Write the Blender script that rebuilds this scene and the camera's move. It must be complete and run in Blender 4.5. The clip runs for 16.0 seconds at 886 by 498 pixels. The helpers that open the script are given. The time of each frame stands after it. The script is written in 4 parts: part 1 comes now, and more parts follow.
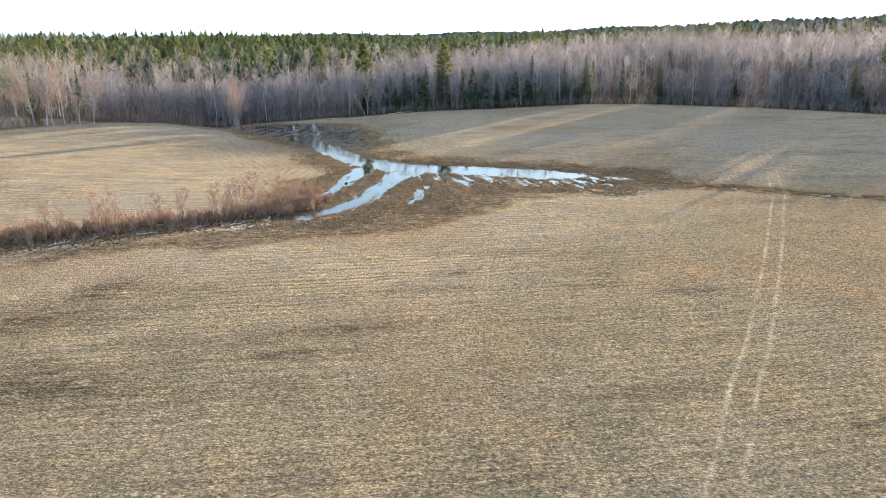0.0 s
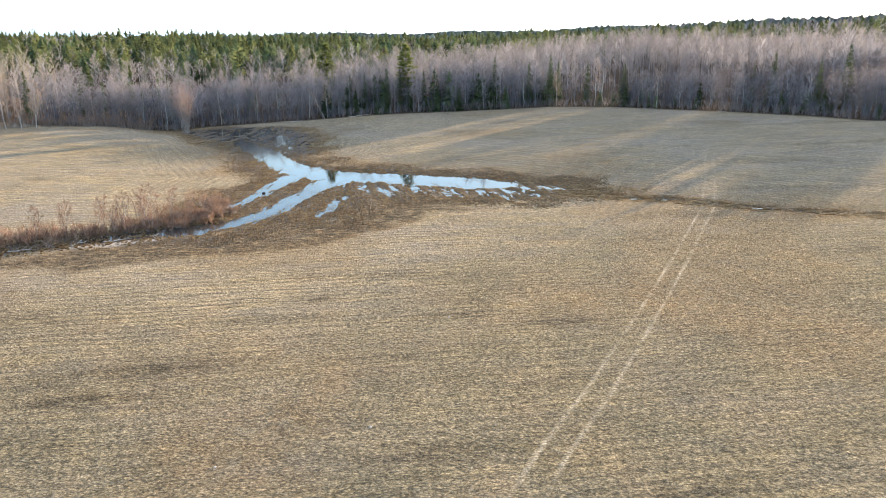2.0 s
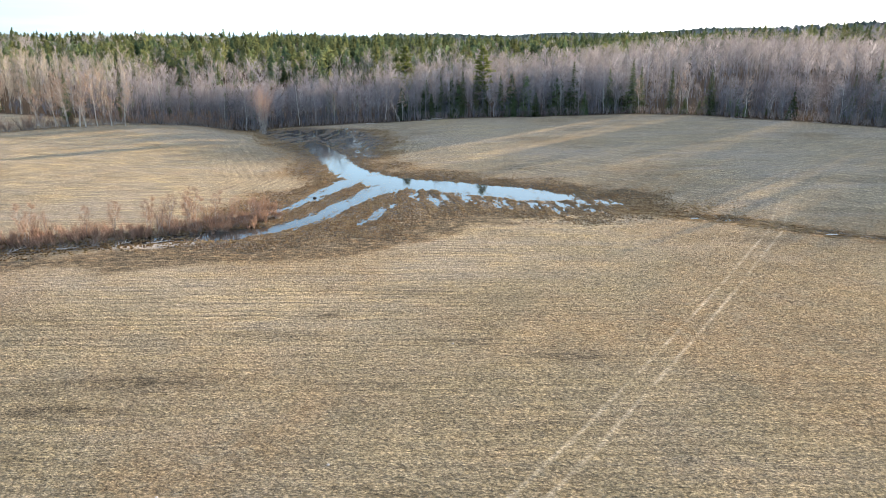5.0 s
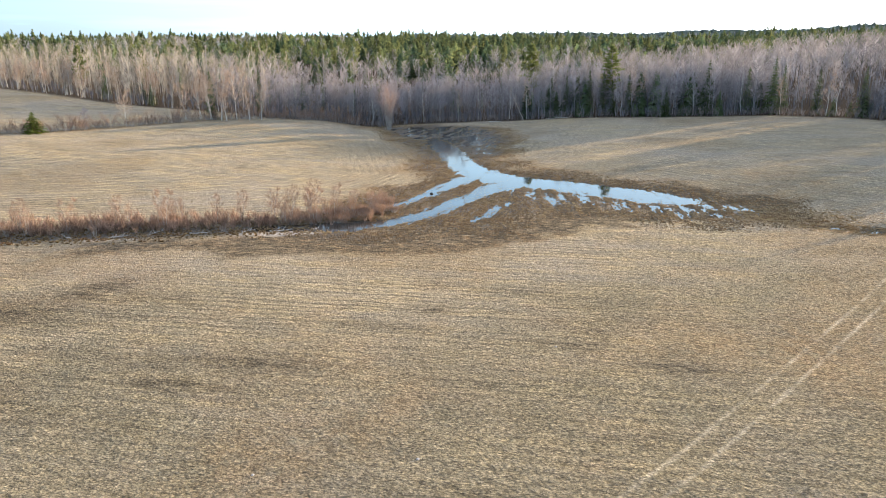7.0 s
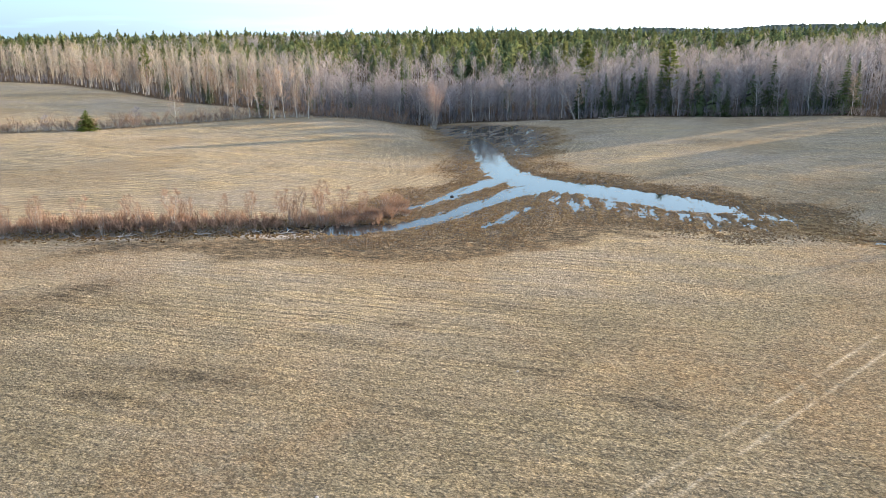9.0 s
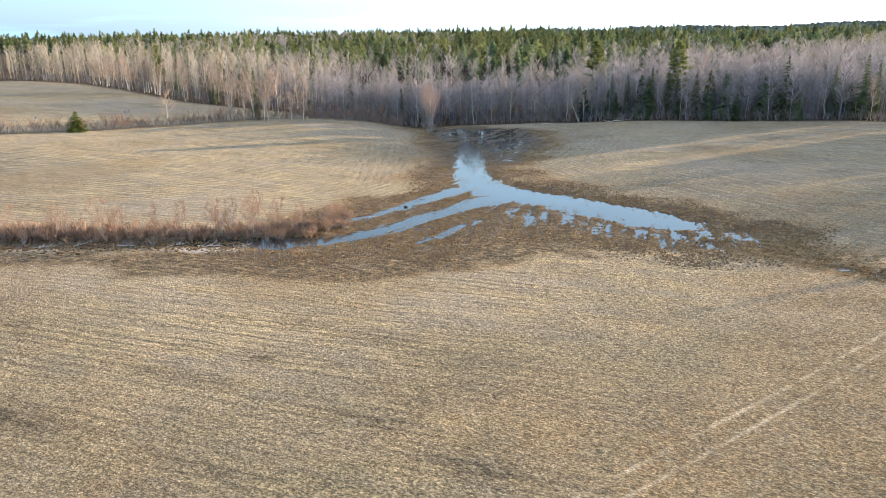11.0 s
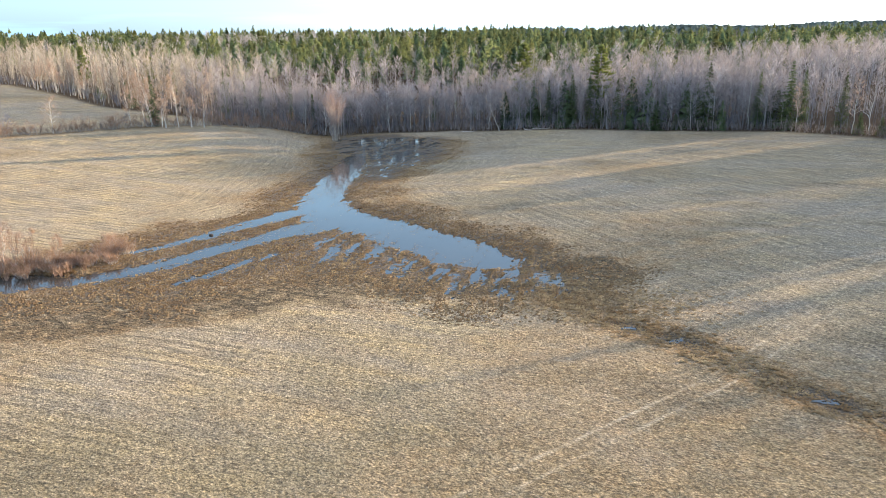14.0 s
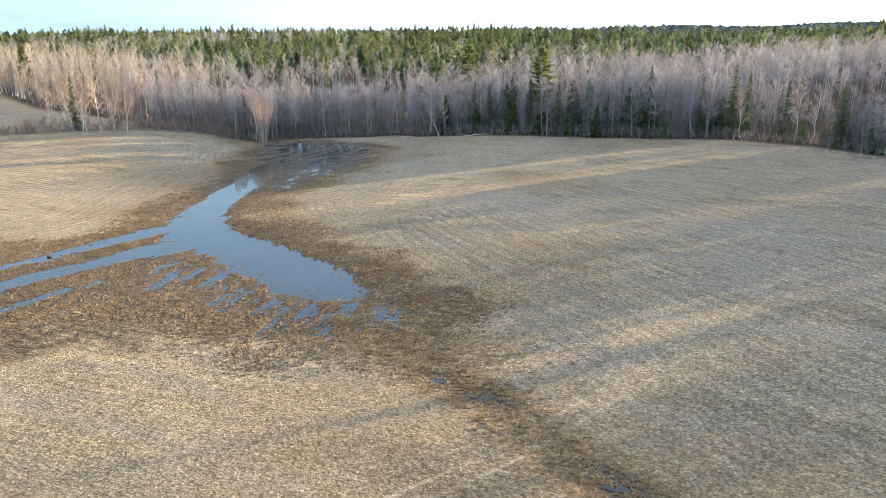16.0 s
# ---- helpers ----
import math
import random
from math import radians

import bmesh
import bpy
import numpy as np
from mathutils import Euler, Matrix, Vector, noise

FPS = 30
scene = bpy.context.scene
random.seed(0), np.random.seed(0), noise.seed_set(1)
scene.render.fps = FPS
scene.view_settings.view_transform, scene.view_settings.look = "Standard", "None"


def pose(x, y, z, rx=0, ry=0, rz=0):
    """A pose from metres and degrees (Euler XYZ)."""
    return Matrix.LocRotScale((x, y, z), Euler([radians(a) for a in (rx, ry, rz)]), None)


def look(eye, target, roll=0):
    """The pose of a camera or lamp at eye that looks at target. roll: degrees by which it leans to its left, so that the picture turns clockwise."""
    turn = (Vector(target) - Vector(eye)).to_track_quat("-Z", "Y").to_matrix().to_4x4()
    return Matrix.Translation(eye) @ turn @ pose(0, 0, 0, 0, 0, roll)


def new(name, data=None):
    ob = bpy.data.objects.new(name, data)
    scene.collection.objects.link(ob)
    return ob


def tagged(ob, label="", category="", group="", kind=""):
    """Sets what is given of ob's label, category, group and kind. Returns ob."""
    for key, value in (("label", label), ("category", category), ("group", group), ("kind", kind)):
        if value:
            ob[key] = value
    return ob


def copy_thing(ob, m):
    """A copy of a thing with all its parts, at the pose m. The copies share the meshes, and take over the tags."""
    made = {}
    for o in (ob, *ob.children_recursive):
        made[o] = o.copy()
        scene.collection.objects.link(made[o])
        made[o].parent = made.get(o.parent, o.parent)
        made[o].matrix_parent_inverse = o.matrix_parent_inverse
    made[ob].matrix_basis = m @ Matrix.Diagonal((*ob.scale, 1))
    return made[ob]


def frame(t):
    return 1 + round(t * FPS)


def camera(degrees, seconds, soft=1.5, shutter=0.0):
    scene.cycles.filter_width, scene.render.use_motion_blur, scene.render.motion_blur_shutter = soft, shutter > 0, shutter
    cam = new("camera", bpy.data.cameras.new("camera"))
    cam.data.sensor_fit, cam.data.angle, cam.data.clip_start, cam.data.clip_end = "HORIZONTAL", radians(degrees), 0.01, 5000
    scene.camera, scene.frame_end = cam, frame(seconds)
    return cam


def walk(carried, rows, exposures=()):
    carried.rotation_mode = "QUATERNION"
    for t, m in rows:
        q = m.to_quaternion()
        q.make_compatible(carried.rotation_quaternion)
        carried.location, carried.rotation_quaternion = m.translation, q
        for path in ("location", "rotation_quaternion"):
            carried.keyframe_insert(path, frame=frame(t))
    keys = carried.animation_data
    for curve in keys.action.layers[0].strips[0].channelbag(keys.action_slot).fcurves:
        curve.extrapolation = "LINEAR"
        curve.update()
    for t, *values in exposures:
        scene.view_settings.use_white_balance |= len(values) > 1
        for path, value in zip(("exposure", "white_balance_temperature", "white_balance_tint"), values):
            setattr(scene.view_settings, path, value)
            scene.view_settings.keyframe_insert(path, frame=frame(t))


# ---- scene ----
cam = camera(64.0, 16.0, soft=0.75)
METRES, EYE, TILT, LEAN, TURN = 93.62, 22.0, 0.0, 0.0, 0.0
ROWS = [
    (0.0, 0.0, 0.0, 0.0, -0.17, -15.75, 0.59),
    (0.5, 0.0321, 0.0152, 0.0014, -0.15, -15.78, 0.59),
    (1.0, 0.0653, 0.0302, 0.0029, -0.13, -15.79, 0.57),
    (1.5, 0.0987, 0.0454, 0.0043, -0.14, -15.81, 0.56),
    (2.0, 0.1325, 0.0604, 0.0061, -0.13, -15.82, 0.56),
    (2.5, 0.1666, 0.0757, 0.0081, -0.12, -15.82, 0.55),
    (3.0, 0.1914, 0.088, 0.0109, -0.13, -15.78, 0.49),
    (3.5, 0.2027, 0.0951, 0.0127, -0.09, -15.8, 0.42),
    (4.0, 0.2025, 0.0981, 0.0138, 0.44, -15.79, 0.35),
    (4.5, 0.2008, 0.0994, 0.0143, 4.13, -15.74, 0.23),
    (7.0, 0.2112, 0.1101, 0.0105, 17.67, -15.73, 0.3),
    (7.5, 0.2228, 0.1214, 0.0102, 21.85, -15.78, 0.39),
    (8.0, 0.241, 0.138, 0.0104, 23.04, -15.85, 0.52),
    (8.5, 0.2598, 0.1576, 0.0106, 23.14, -15.88, 0.58),
    (11.0, 0.382, 0.297, 0.0166, 27.16, -16.02, 0.68),
    (11.5, 0.411, 0.3342, 0.0185, 27.25, -16.05, 0.66),
    (12.0, 0.4409, 0.3731, 0.0209, 27.32, -16.08, 0.64),
    (12.5, 0.4711, 0.4134, 0.023, 27.38, -16.1, 0.63),
    (13.0, 0.502, 0.4546, 0.0245, 27.44, -16.11, 0.6),
    (13.5, 0.533, 0.4965, 0.0262, 27.48, -16.13, 0.58),
    (14.0, 0.5632, 0.5386, 0.0277, 27.51, -16.14, 0.55),
    (14.5, 0.592, 0.5803, 0.0285, 27.53, -16.17, 0.49),
    (15.0, 0.6197, 0.6219, 0.0291, 27.54, -16.19, 0.45),
    (15.5, 0.6468, 0.6633, 0.0301, 27.56, -16.21, 0.41),
    (16.0, 0.6726, 0.7033, 0.0324, 27.43, -16.21, 0.29),
]
walk(cam, [(t, pose(0, 0, EYE, TILT, LEAN, TURN) @ pose(METRES * x, METRES * y, METRES * z, 90 + pitch, roll, yaw)) for t, x, y, z, yaw, pitch, roll in ROWS],
     exposures=((0.0, 2.10), (4.5, 2.11), (8.0, 2.07), (12.5, 2.13), (16.0, 2.28)))

# ---------------------------------------------------------------- sun, sky, exposure
SUN_AZIMUTH, SUN_HEIGHT = 40.0, 8.5          # degrees east of +y, degrees over the horizon
az, el = radians(SUN_AZIMUTH), radians(SUN_HEIGHT)
SUN_WAY = Vector((math.sin(az) * math.cos(el), math.cos(az) * math.cos(el), math.sin(el)))
sun = new("sun", bpy.data.lights.new("sun", "SUN"))
sun.data.energy, sun.data.angle, sun.data.color = 5.0, radians(0.6), (1.0, 0.79, 0.55)
sun.matrix_world = look(SUN_WAY * 300, (0, 0, 0))

world = bpy.data.worlds.new("sky")
scene.world = world
world.use_nodes = True
wn, wl = world.node_tree.nodes, world.node_tree.links
sky = wn.new("ShaderNodeTexSky")
sky.sky_type, sky.sun_disc = "NISHITA", False
sky.sun_elevation, sky.sun_rotation = el, az
sky.air_density, sky.dust_density, sky.ozone_density = 1.0, 0.4, 2.0
wn["Background"].inputs["Strength"].default_value = 0.11


def sky_math(op, a, b, c=0.0):
    m = wn.new("ShaderNodeMath")
    m.operation = op
    for i, v in enumerate((a, b, c)):
        if hasattr(v, "node"):
            wl.new(v, m.inputs[i])
        else:
            m.inputs[i].default_value = v
    return m.outputs[0]


# thin white haze low over the horizon, thicker towards the sun, with streaks of high cloud
way = wn.new("ShaderNodeTexCoord").outputs["Generated"]
axes = wn.new("ShaderNodeSeparateXYZ")
wl.new(way, axes.inputs[0])
low = sky_math("POWER", 2.718, sky_math("MULTIPLY", sky_math("MAXIMUM", axes.outputs["Z"], 0.0), -5.5))
sunward = sky_math("ADD", sky_math("MULTIPLY", axes.outputs["X"], math.sin(az)), sky_math("MULTIPLY", axes.outputs["Y"], math.cos(az)))
sunward = sky_math("POWER", sky_math("MULTIPLY_ADD", sunward, 0.5, 0.5), 3.0)
streaks = wn.new("ShaderNodeTexNoise")
flat_way = wn.new("ShaderNodeVectorMath")
flat_way.operation = "MULTIPLY"
wl.new(way, flat_way.inputs[0])
flat_way.inputs[1].default_value = (3.0, 3.0, 34.0)
wl.new(flat_way.outputs[0], streaks.inputs["Vector"])
streaks.inputs["Scale"].default_value, streaks.inputs["Detail"].default_value = 1.0, 4.0
cloud = sky_math("MULTIPLY", sky_math("MAXIMUM", sky_math("MULTIPLY_ADD", streaks.outputs["Fac"], 6.0, -3.0), 0.0), 0.9)
overhead = sky_math("POWER", sky_math("MAXIMUM", axes.outputs["Z"], 0.0), 1.5)


def sky_scale(colour, factor):
    m = wn.new("ShaderNodeVectorMath")
    m.operation = "SCALE"
    if hasattr(colour, "node"):
        wl.new(colour, m.inputs[0])
    else:
        m.inputs[0].default_value = colour
    wl.new(factor, m.inputs["Scale"])
    return m.outputs[0]


def sky_add(*colours):
    total = colours[0]
    for c in colours[1:]:
        m = wn.new("ShaderNodeVectorMath")
        m.operation = "ADD"
        wl.new(total, m.inputs[0])
        wl.new(c, m.inputs[1])
        total = m.outputs[0]
    return total


clear = sky_scale(sky.outputs["Color"], sky_math("MULTIPLY_ADD", low, -0.92, 1.0))
pale = sky_scale((0.36, 1.02, 1.75), sky_math("MULTIPLY", low, sky_math("ADD", cloud, 0.8)))
glare = sky_scale((4.6, 4.8, 5.0), sky_math("MULTIPLY", sky_math("POWER", low, 1.3), sunward))
veil = sky_scale((2.8, 3.1, 3.98), overhead)
blue = sky_scale((0.0, 0.42, 1.30), sky_math("MULTIPLY", low, sky_math("MULTIPLY_ADD", low, -1.0, 1.0)))
wl.new(sky_add(clear, pale, glare, veil, blue), wn["Background"].inputs["Color"])


# ---------------------------------------------------------------- materials
class Nodes:
    """A short hand for node materials."""
    def __init__(self, name, roughness=0.9):
        self.mat = bpy.data.materials.new(name)
        self.mat.use_nodes = True
        self.n, self.l = self.mat.node_tree.nodes, self.mat.node_tree.links
        self.bsdf = self.n["Principled BSDF"]
        self.bsdf.inputs["Roughness"].default_value = roughness
        self.bsdf.inputs["Specular IOR Level"].default_value = 0.25

    def put(self, socket, value):
        if hasattr(value, "node"):
            self.l.new(value, socket)
        elif value is not None:
            socket.default_value = value

    def coords(self):
        return self.n.new("ShaderNodeTexCoord").outputs["Object"]

    def attr(self, name):
        a = self.n.new("ShaderNodeAttribute")
        a.attribute_name = name
        return a.outputs["Fac"]

    def random(self):
        return self.n.new("ShaderNodeObjectInfo").outputs["Random"]

    def scaled(self, v, s):
        m = self.n.new("ShaderNodeVectorMath")
        m.operation = "MULTIPLY"
        self.put(m.inputs[0], v)
        m.inputs[1].default_value = s
        return m.outputs[0]

    def combine(self, x, y, z=0.0):
        c = self.n.new("ShaderNodeCombineXYZ")
        for i, v in enumerate((x, y, z)):
            self.put(c.inputs[i], v)
        return c.outputs[0]

    def noise(self, v, scale=1.0, detail=3.0, rough=0.55, distort=0.0):
        t = self.n.new("ShaderNodeTexNoise")
        self.put(t.inputs["Vector"], v)
        for k, a in (("Scale", scale), ("Detail", detail), ("Roughness", rough), ("Distortion", distort)):
            t.inputs[k].default_value = a
        return t.outputs["Fac"]

    def cells(self, v, scale=1.0):
        """Distance from the nearest cell's middle, and a random value for the cell."""
        t = self.n.new("ShaderNodeTexVoronoi")
        self.put(t.inputs["Vector"], v)
        t.inputs["Scale"].default_value = scale
        parts = self.n.new("ShaderNodeSeparateColor")
        self.l.new(t.outputs["Color"], parts.inputs[0])
        return t.outputs["Distance"], parts.outputs[0]

    def math(self, op, a, b=0.0, c=0.0):
        m = self.n.new("ShaderNodeMath")
        m.operation = op
        for i, v in enumerate((a, b, c)):
            self.put(m.inputs[i], v)
        return m.outputs[0]

    def span(self, v, lo, hi, to0=0.0, to1=1.0):
        m = self.n.new("ShaderNodeMapRange")
        self.put(m.inputs[0], v)
        for i, a in enumerate((lo, hi, to0, to1)):
            m.inputs[i + 1].default_value = a
        return m.outputs[0]

    def mix(self, f, a, b):
        m = self.n.new("ShaderNodeMix")
        m.data_type = "RGBA"
        self.put(m.inputs[0], f)
        for s, v in ((m.inputs[6], a), (m.inputs[7], b)):
            self.put(s, (*v, 1.0) if isinstance(v, tuple) else v)
        return m.outputs[2]

    def bump(self, h, strength, distance):
        b = self.n.new("ShaderNodeBump")
        self.put(b.inputs["Height"], h)
        b.inputs["Strength"].default_value, b.inputs["Distance"].default_value = strength, distance
        self.l.new(b.outputs[0], self.bsdf.inputs["Normal"])

    def done(self, colour, rough=None):
        self.put(self.bsdf.inputs["Base Color"], colour)
        if rough is not None:
            self.put(self.bsdf.inputs["Roughness"], rough)
        return self.mat


def ground_material():
    k = Nodes("field_ground", 0.95)
    p = k.coords()
    rows = k.combine(k.attr("row_u"), k.attr("row_v"))
    arcs = k.combine(k.attr("arc_u"), k.attr("arc_v"))
    banks = k.combine(k.attr("bank_u"), k.attr("bank_v"))
    wide = k.noise(p, 0.035, 4, 0.55)
    mid = k.noise(p, 0.22, 4, 0.6)
    tuft = k.noise(k.scaled(rows, (1.1, 0.75, 1.0)), 1.0, 5, 0.75, 0.5)
    clump = k.noise(k.scaled(rows, (4.2, 3.2, 1.0)), 1.0, 5, 0.78, 0.5)
    fine = k.noise(k.scaled(rows, (15.0, 7.5, 1.0)), 1.0, 4, 0.75)
    line = lambda co: k.noise(k.scaled(co, (2.3, 0.16, 1.0)), 1.0, 4, 0.65, 0.5)
    streak = k.mix(k.attr("arc_m"), line(rows), line(arcs))
    streak = k.mix(k.attr("bank_m"), streak, line(banks))
    swath = k.noise(k.scaled(rows, (0.30, 0.02, 1.0)), 1.0, 3, 0.6, 0.2)
    patch = k.noise(k.scaled(rows, (0.24, 0.07, 1.0)), 1.0, 5, 0.65, 0.6)
    gold = k.noise(k.scaled(rows, (0.5, 0.14, 1.0)), 1.0, 4, 0.65, 0.4)
    c = k.mix(k.span(clump, 0.42, 0.57), (0.155, 0.128, 0.092), (0.342, 0.268, 0.168))
    # gold thins on the banks and east hill, greying the colour for their shade
    c = k.mix(k.math("MULTIPLY", k.span(k.attr("bank_m"), 0.0, 1.0, 1.0, 0.35), k.span(gold, 0.46, 0.62, 0.0, 0.65)), c, k.mix(k.span(clump, 0.40, 0.55), (0.155, 0.118, 0.068), (0.485, 0.358, 0.175)))
    c = k.mix(k.span(patch, 0.50, 0.38, 0.0, 0.6), c, k.mix(k.span(clump, 0.44, 0.60), (0.096, 0.088, 0.077), (0.285, 0.243, 0.190)))
    soft = k.span(k.attr("bank_m"), 0.0, 1.0, 1.0, 0.45)
    c = k.mix(k.math("MULTIPLY", soft, k.span(streak, 0.48, 0.70, 0.0, 0.70)), c, (0.44, 0.34, 0.20))
    c = k.mix(k.math("MULTIPLY", soft, k.span(streak, 0.46, 0.31, 0.0, 0.85)), c, (0.090, 0.075, 0.052))
    # mowing rows about a metre apart, broken and uneven
    sway = k.math("MULTIPLY", k.noise(p, 0.10, 3, 0.55), 9.0)
    wave = lambda u, n: k.math("SINE", k.math("ADD", k.math("MULTIPLY", k.attr(u), n), sway))
    rows_of = k.mix(k.attr("bank_m"), k.mix(k.attr("arc_m"), wave("row_u", 5.6), wave("arc_u", 5.0)), wave("bank_u", 4.2))
    broken = k.span(k.noise(k.scaled(rows, (0.35, 0.06, 1.0)), 1.0, 4, 0.65), 0.34, 0.58, 0.0, 0.85)
    broken = k.math("MULTIPLY", broken, k.span(k.math("MAXIMUM", k.attr("bank_m"), k.attr("arc_m")), 0.0, 1.0, 1.0, 0.55))
    c = k.mix(k.math("MULTIPLY", broken, k.span(rows_of, 0.2, 0.95)), c, (0.105, 0.088, 0.063))
    ridge = k.noise(k.scaled(banks, (1.0, 0.07, 1.0)), 1.0, 3, 0.6, 0.3)
    c = k.mix(k.math("MULTIPLY", k.attr("bank_m"), k.span(ridge, 0.53, 0.42, 0.0, 0.45)), c, (0.15, 0.12, 0.085))
    c = k.mix(k.span(swath, 0.50, 0.70, 0.0, 0.50), c, (0.25, 0.21, 0.165))
    c = k.mix(k.span(mid, 0.51, 0.74, 0.0, 0.38), c, k.mix(k.span(clump, 0.40, 0.58), (0.11, 0.07, 0.04), (0.32, 0.205, 0.11)))
    c = k.mix(k.span(wide, 0.50, 0.66, 0.0, 0.5), c, (0.25, 0.212, 0.168))
    c = k.mix(k.span(tuft, 0.53, 0.68, 0.0, 0.18), c, (0.45, 0.35, 0.20))
    c = k.mix(k.span(tuft, 0.47, 0.32, 0.0, 0.26), c, (0.11, 0.093, 0.066))
    c = k.mix(k.span(fine, 0.54, 0.64, 0.0, 0.55), c, (0.47, 0.37, 0.22))
    c = k.mix(k.span(fine, 0.46, 0.36, 0.0, 0.55), c, (0.085, 0.070, 0.050))
    # near grass darkened to olive, painting in the shade seen down between blades
    c = k.mix(k.math("MULTIPLY", k.attr("olive_shade"), k.span(mid, 0.25, 0.65, 1.0, 0.5)), c, k.mix(k.span(clump, 0.40, 0.58), (0.080, 0.071, 0.049), (0.203, 0.166, 0.100)))
    rust = k.math("MULTIPLY", k.attr("rust"), k.span(k.noise(p, 0.9, 4, 0.65), 0.30, 0.58))
    c = k.mix(rust, c, k.mix(k.span(clump, 0.3, 0.7), (0.080, 0.052, 0.029), (0.325, 0.212, 0.110)))
    dark = k.math("MULTIPLY", k.attr("dark"), k.math("MULTIPLY", k.span(streak, 0.66, 0.42, 0.55, 1.0), k.span(tuft, 0.66, 0.46)))
    c = k.mix(dark, c, k.mix(k.span(clump, 0.42, 0.60), (0.036, 0.031, 0.024), (0.105, 0.084, 0.054)))
    wetm = k.math("MULTIPLY", k.attr("wet"), k.span(clump, 0.70, 0.40, 0.55, 1.0))
    c = k.mix(wetm, c, k.mix(fine, (0.024, 0.020, 0.015), (0.078, 0.056, 0.036)))
    rut = k.math("ABSOLUTE", k.math("SUBTRACT", k.math("ABSOLUTE", k.attr("rut")), 0.76))
    rut = k.span(k.math("ADD", rut, k.math("MULTIPLY", clump, 0.25)), 0.36, 0.16)
    track = k.math("MULTIPLY", k.math("MULTIPLY", k.attr("track"), rut), k.span(k.noise(p, 0.35, 3, 0.6), 0.36, 0.64, 0.06, 0.48))
    c = k.mix(track, c, (0.46, 0.39, 0.28))
    c = k.mix(k.math("MULTIPLY", k.attr("silt"), k.span(fine, 0.30, 0.55)), c, (0.40, 0.35, 0.29))
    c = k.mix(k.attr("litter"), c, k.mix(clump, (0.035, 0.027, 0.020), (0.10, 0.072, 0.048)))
    # far floor darkened in its base colour to match the trees' shaded sides
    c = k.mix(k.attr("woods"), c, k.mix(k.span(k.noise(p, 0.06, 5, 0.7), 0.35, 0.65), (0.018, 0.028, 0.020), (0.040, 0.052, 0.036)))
    grain = k.noise(k.scaled(rows, (2.6, 1.1, 1.0)), 1.0, 7, 0.86, 0.3)
    vary = k.n.new("ShaderNodeHueSaturation")
    k.put(vary.inputs["Color"], c)
    # tussocks a hand's length across, each with its own tone, bright tops and shade painted in the gaps
    gap, tone = k.cells(k.scaled(rows, (1.15, 0.85, 1.0)), 4.5)
    gap2, tone2 = k.cells(k.scaled(rows, (1.2, 0.8, 1.0)), 8.6)
    tussock = k.math("MULTIPLY", k.span(gap, 0.12, 0.72, 1.26, 0.83), k.span(tone, 0.0, 1.0, 0.92, 1.12))
    tussock = k.math("MULTIPLY", tussock, k.math("MULTIPLY", k.span(gap2, 0.1, 0.7, 1.30, 0.88), k.span(tone2, 0.0, 1.0, 0.88, 1.17)))
    k.put(vary.inputs["Value"], k.math("MULTIPLY", tussock, k.span(grain, 0.36, 0.64, 0.72, 1.30)))
    c = vary.outputs[0]
    h = k.math("ADD", k.math("MULTIPLY", clump, 0.6), k.math("MULTIPLY", streak, 0.8))
    h = k.math("ADD", h, k.math("MULTIPLY_ADD", grain, 1.2, k.math("MULTIPLY", fine, 0.35)))
    h = k.math("ADD", h, k.math("MULTIPLY_ADD", gap, -0.8, k.math("MULTIPLY", gap2, -0.5)))
    h = k.math("MULTIPLY", h, k.math("SUBTRACT", 1.0, k.attr("woods")))
    k.bump(h, 0.9, 0.15)
    k.put(k.bsdf.inputs["Specular IOR Level"], k.math("MULTIPLY", k.attr("wet"), 0.25))
    return k.done(c, k.math("SUBTRACT", 0.95, k.math("MULTIPLY", k.attr("wet"), 0.22)))


def plain(name, dark, light, scale=6.0, rough=0.9, tint=None, leaf=0.0):
    """A fibrous natural surface: two colours in noise, shifted from thing to thing."""
    k = Nodes(name, rough)
    k.bsdf.inputs["Specular IOR Level"].default_value = 0.0
    c = k.mix(k.span(k.noise(k.coords(), scale, 3, 0.6), 0.3, 0.7), dark, light)
    if tint:
        c = k.mix(k.span(k.attr("shade"), 0.0, 1.0, 0.0, 1.0), c, tint)
    h = k.n.new("ShaderNodeHueSaturation")
    k.put(h.inputs["Color"], c)
    k.put(h.inputs["Value"], k.math("MULTIPLY", k.span(k.random(), 0, 1, 0.75, 1.25), k.math("ADD", k.attr("tone"), 1.0)))
    k.done(h.outputs[0])
    if leaf:
        thin = k.n.new("ShaderNodeBsdfTranslucent")
        both = k.n.new("ShaderNodeMixShader")
        both.inputs[0].default_value = leaf
        k.l.new(h.outputs[0], thin.inputs["Color"])
        k.l.new(k.bsdf.outputs[0], both.inputs[1])
        k.l.new(thin.outputs[0], both.inputs[2])
        k.l.new(both.outputs[0], k.n["Material Output"].inputs["Surface"])
    return k.mat


def birch_material():
    k = Nodes("birch_bark", 0.75)
    p = k.coords()
    c = k.mix(k.span(k.noise(k.scaled(p, (3, 3, 14)), 1.0, 3, 0.6), 0.60, 0.66), (0.50, 0.465, 0.41), (0.06, 0.05, 0.045))
    return k.done(c)


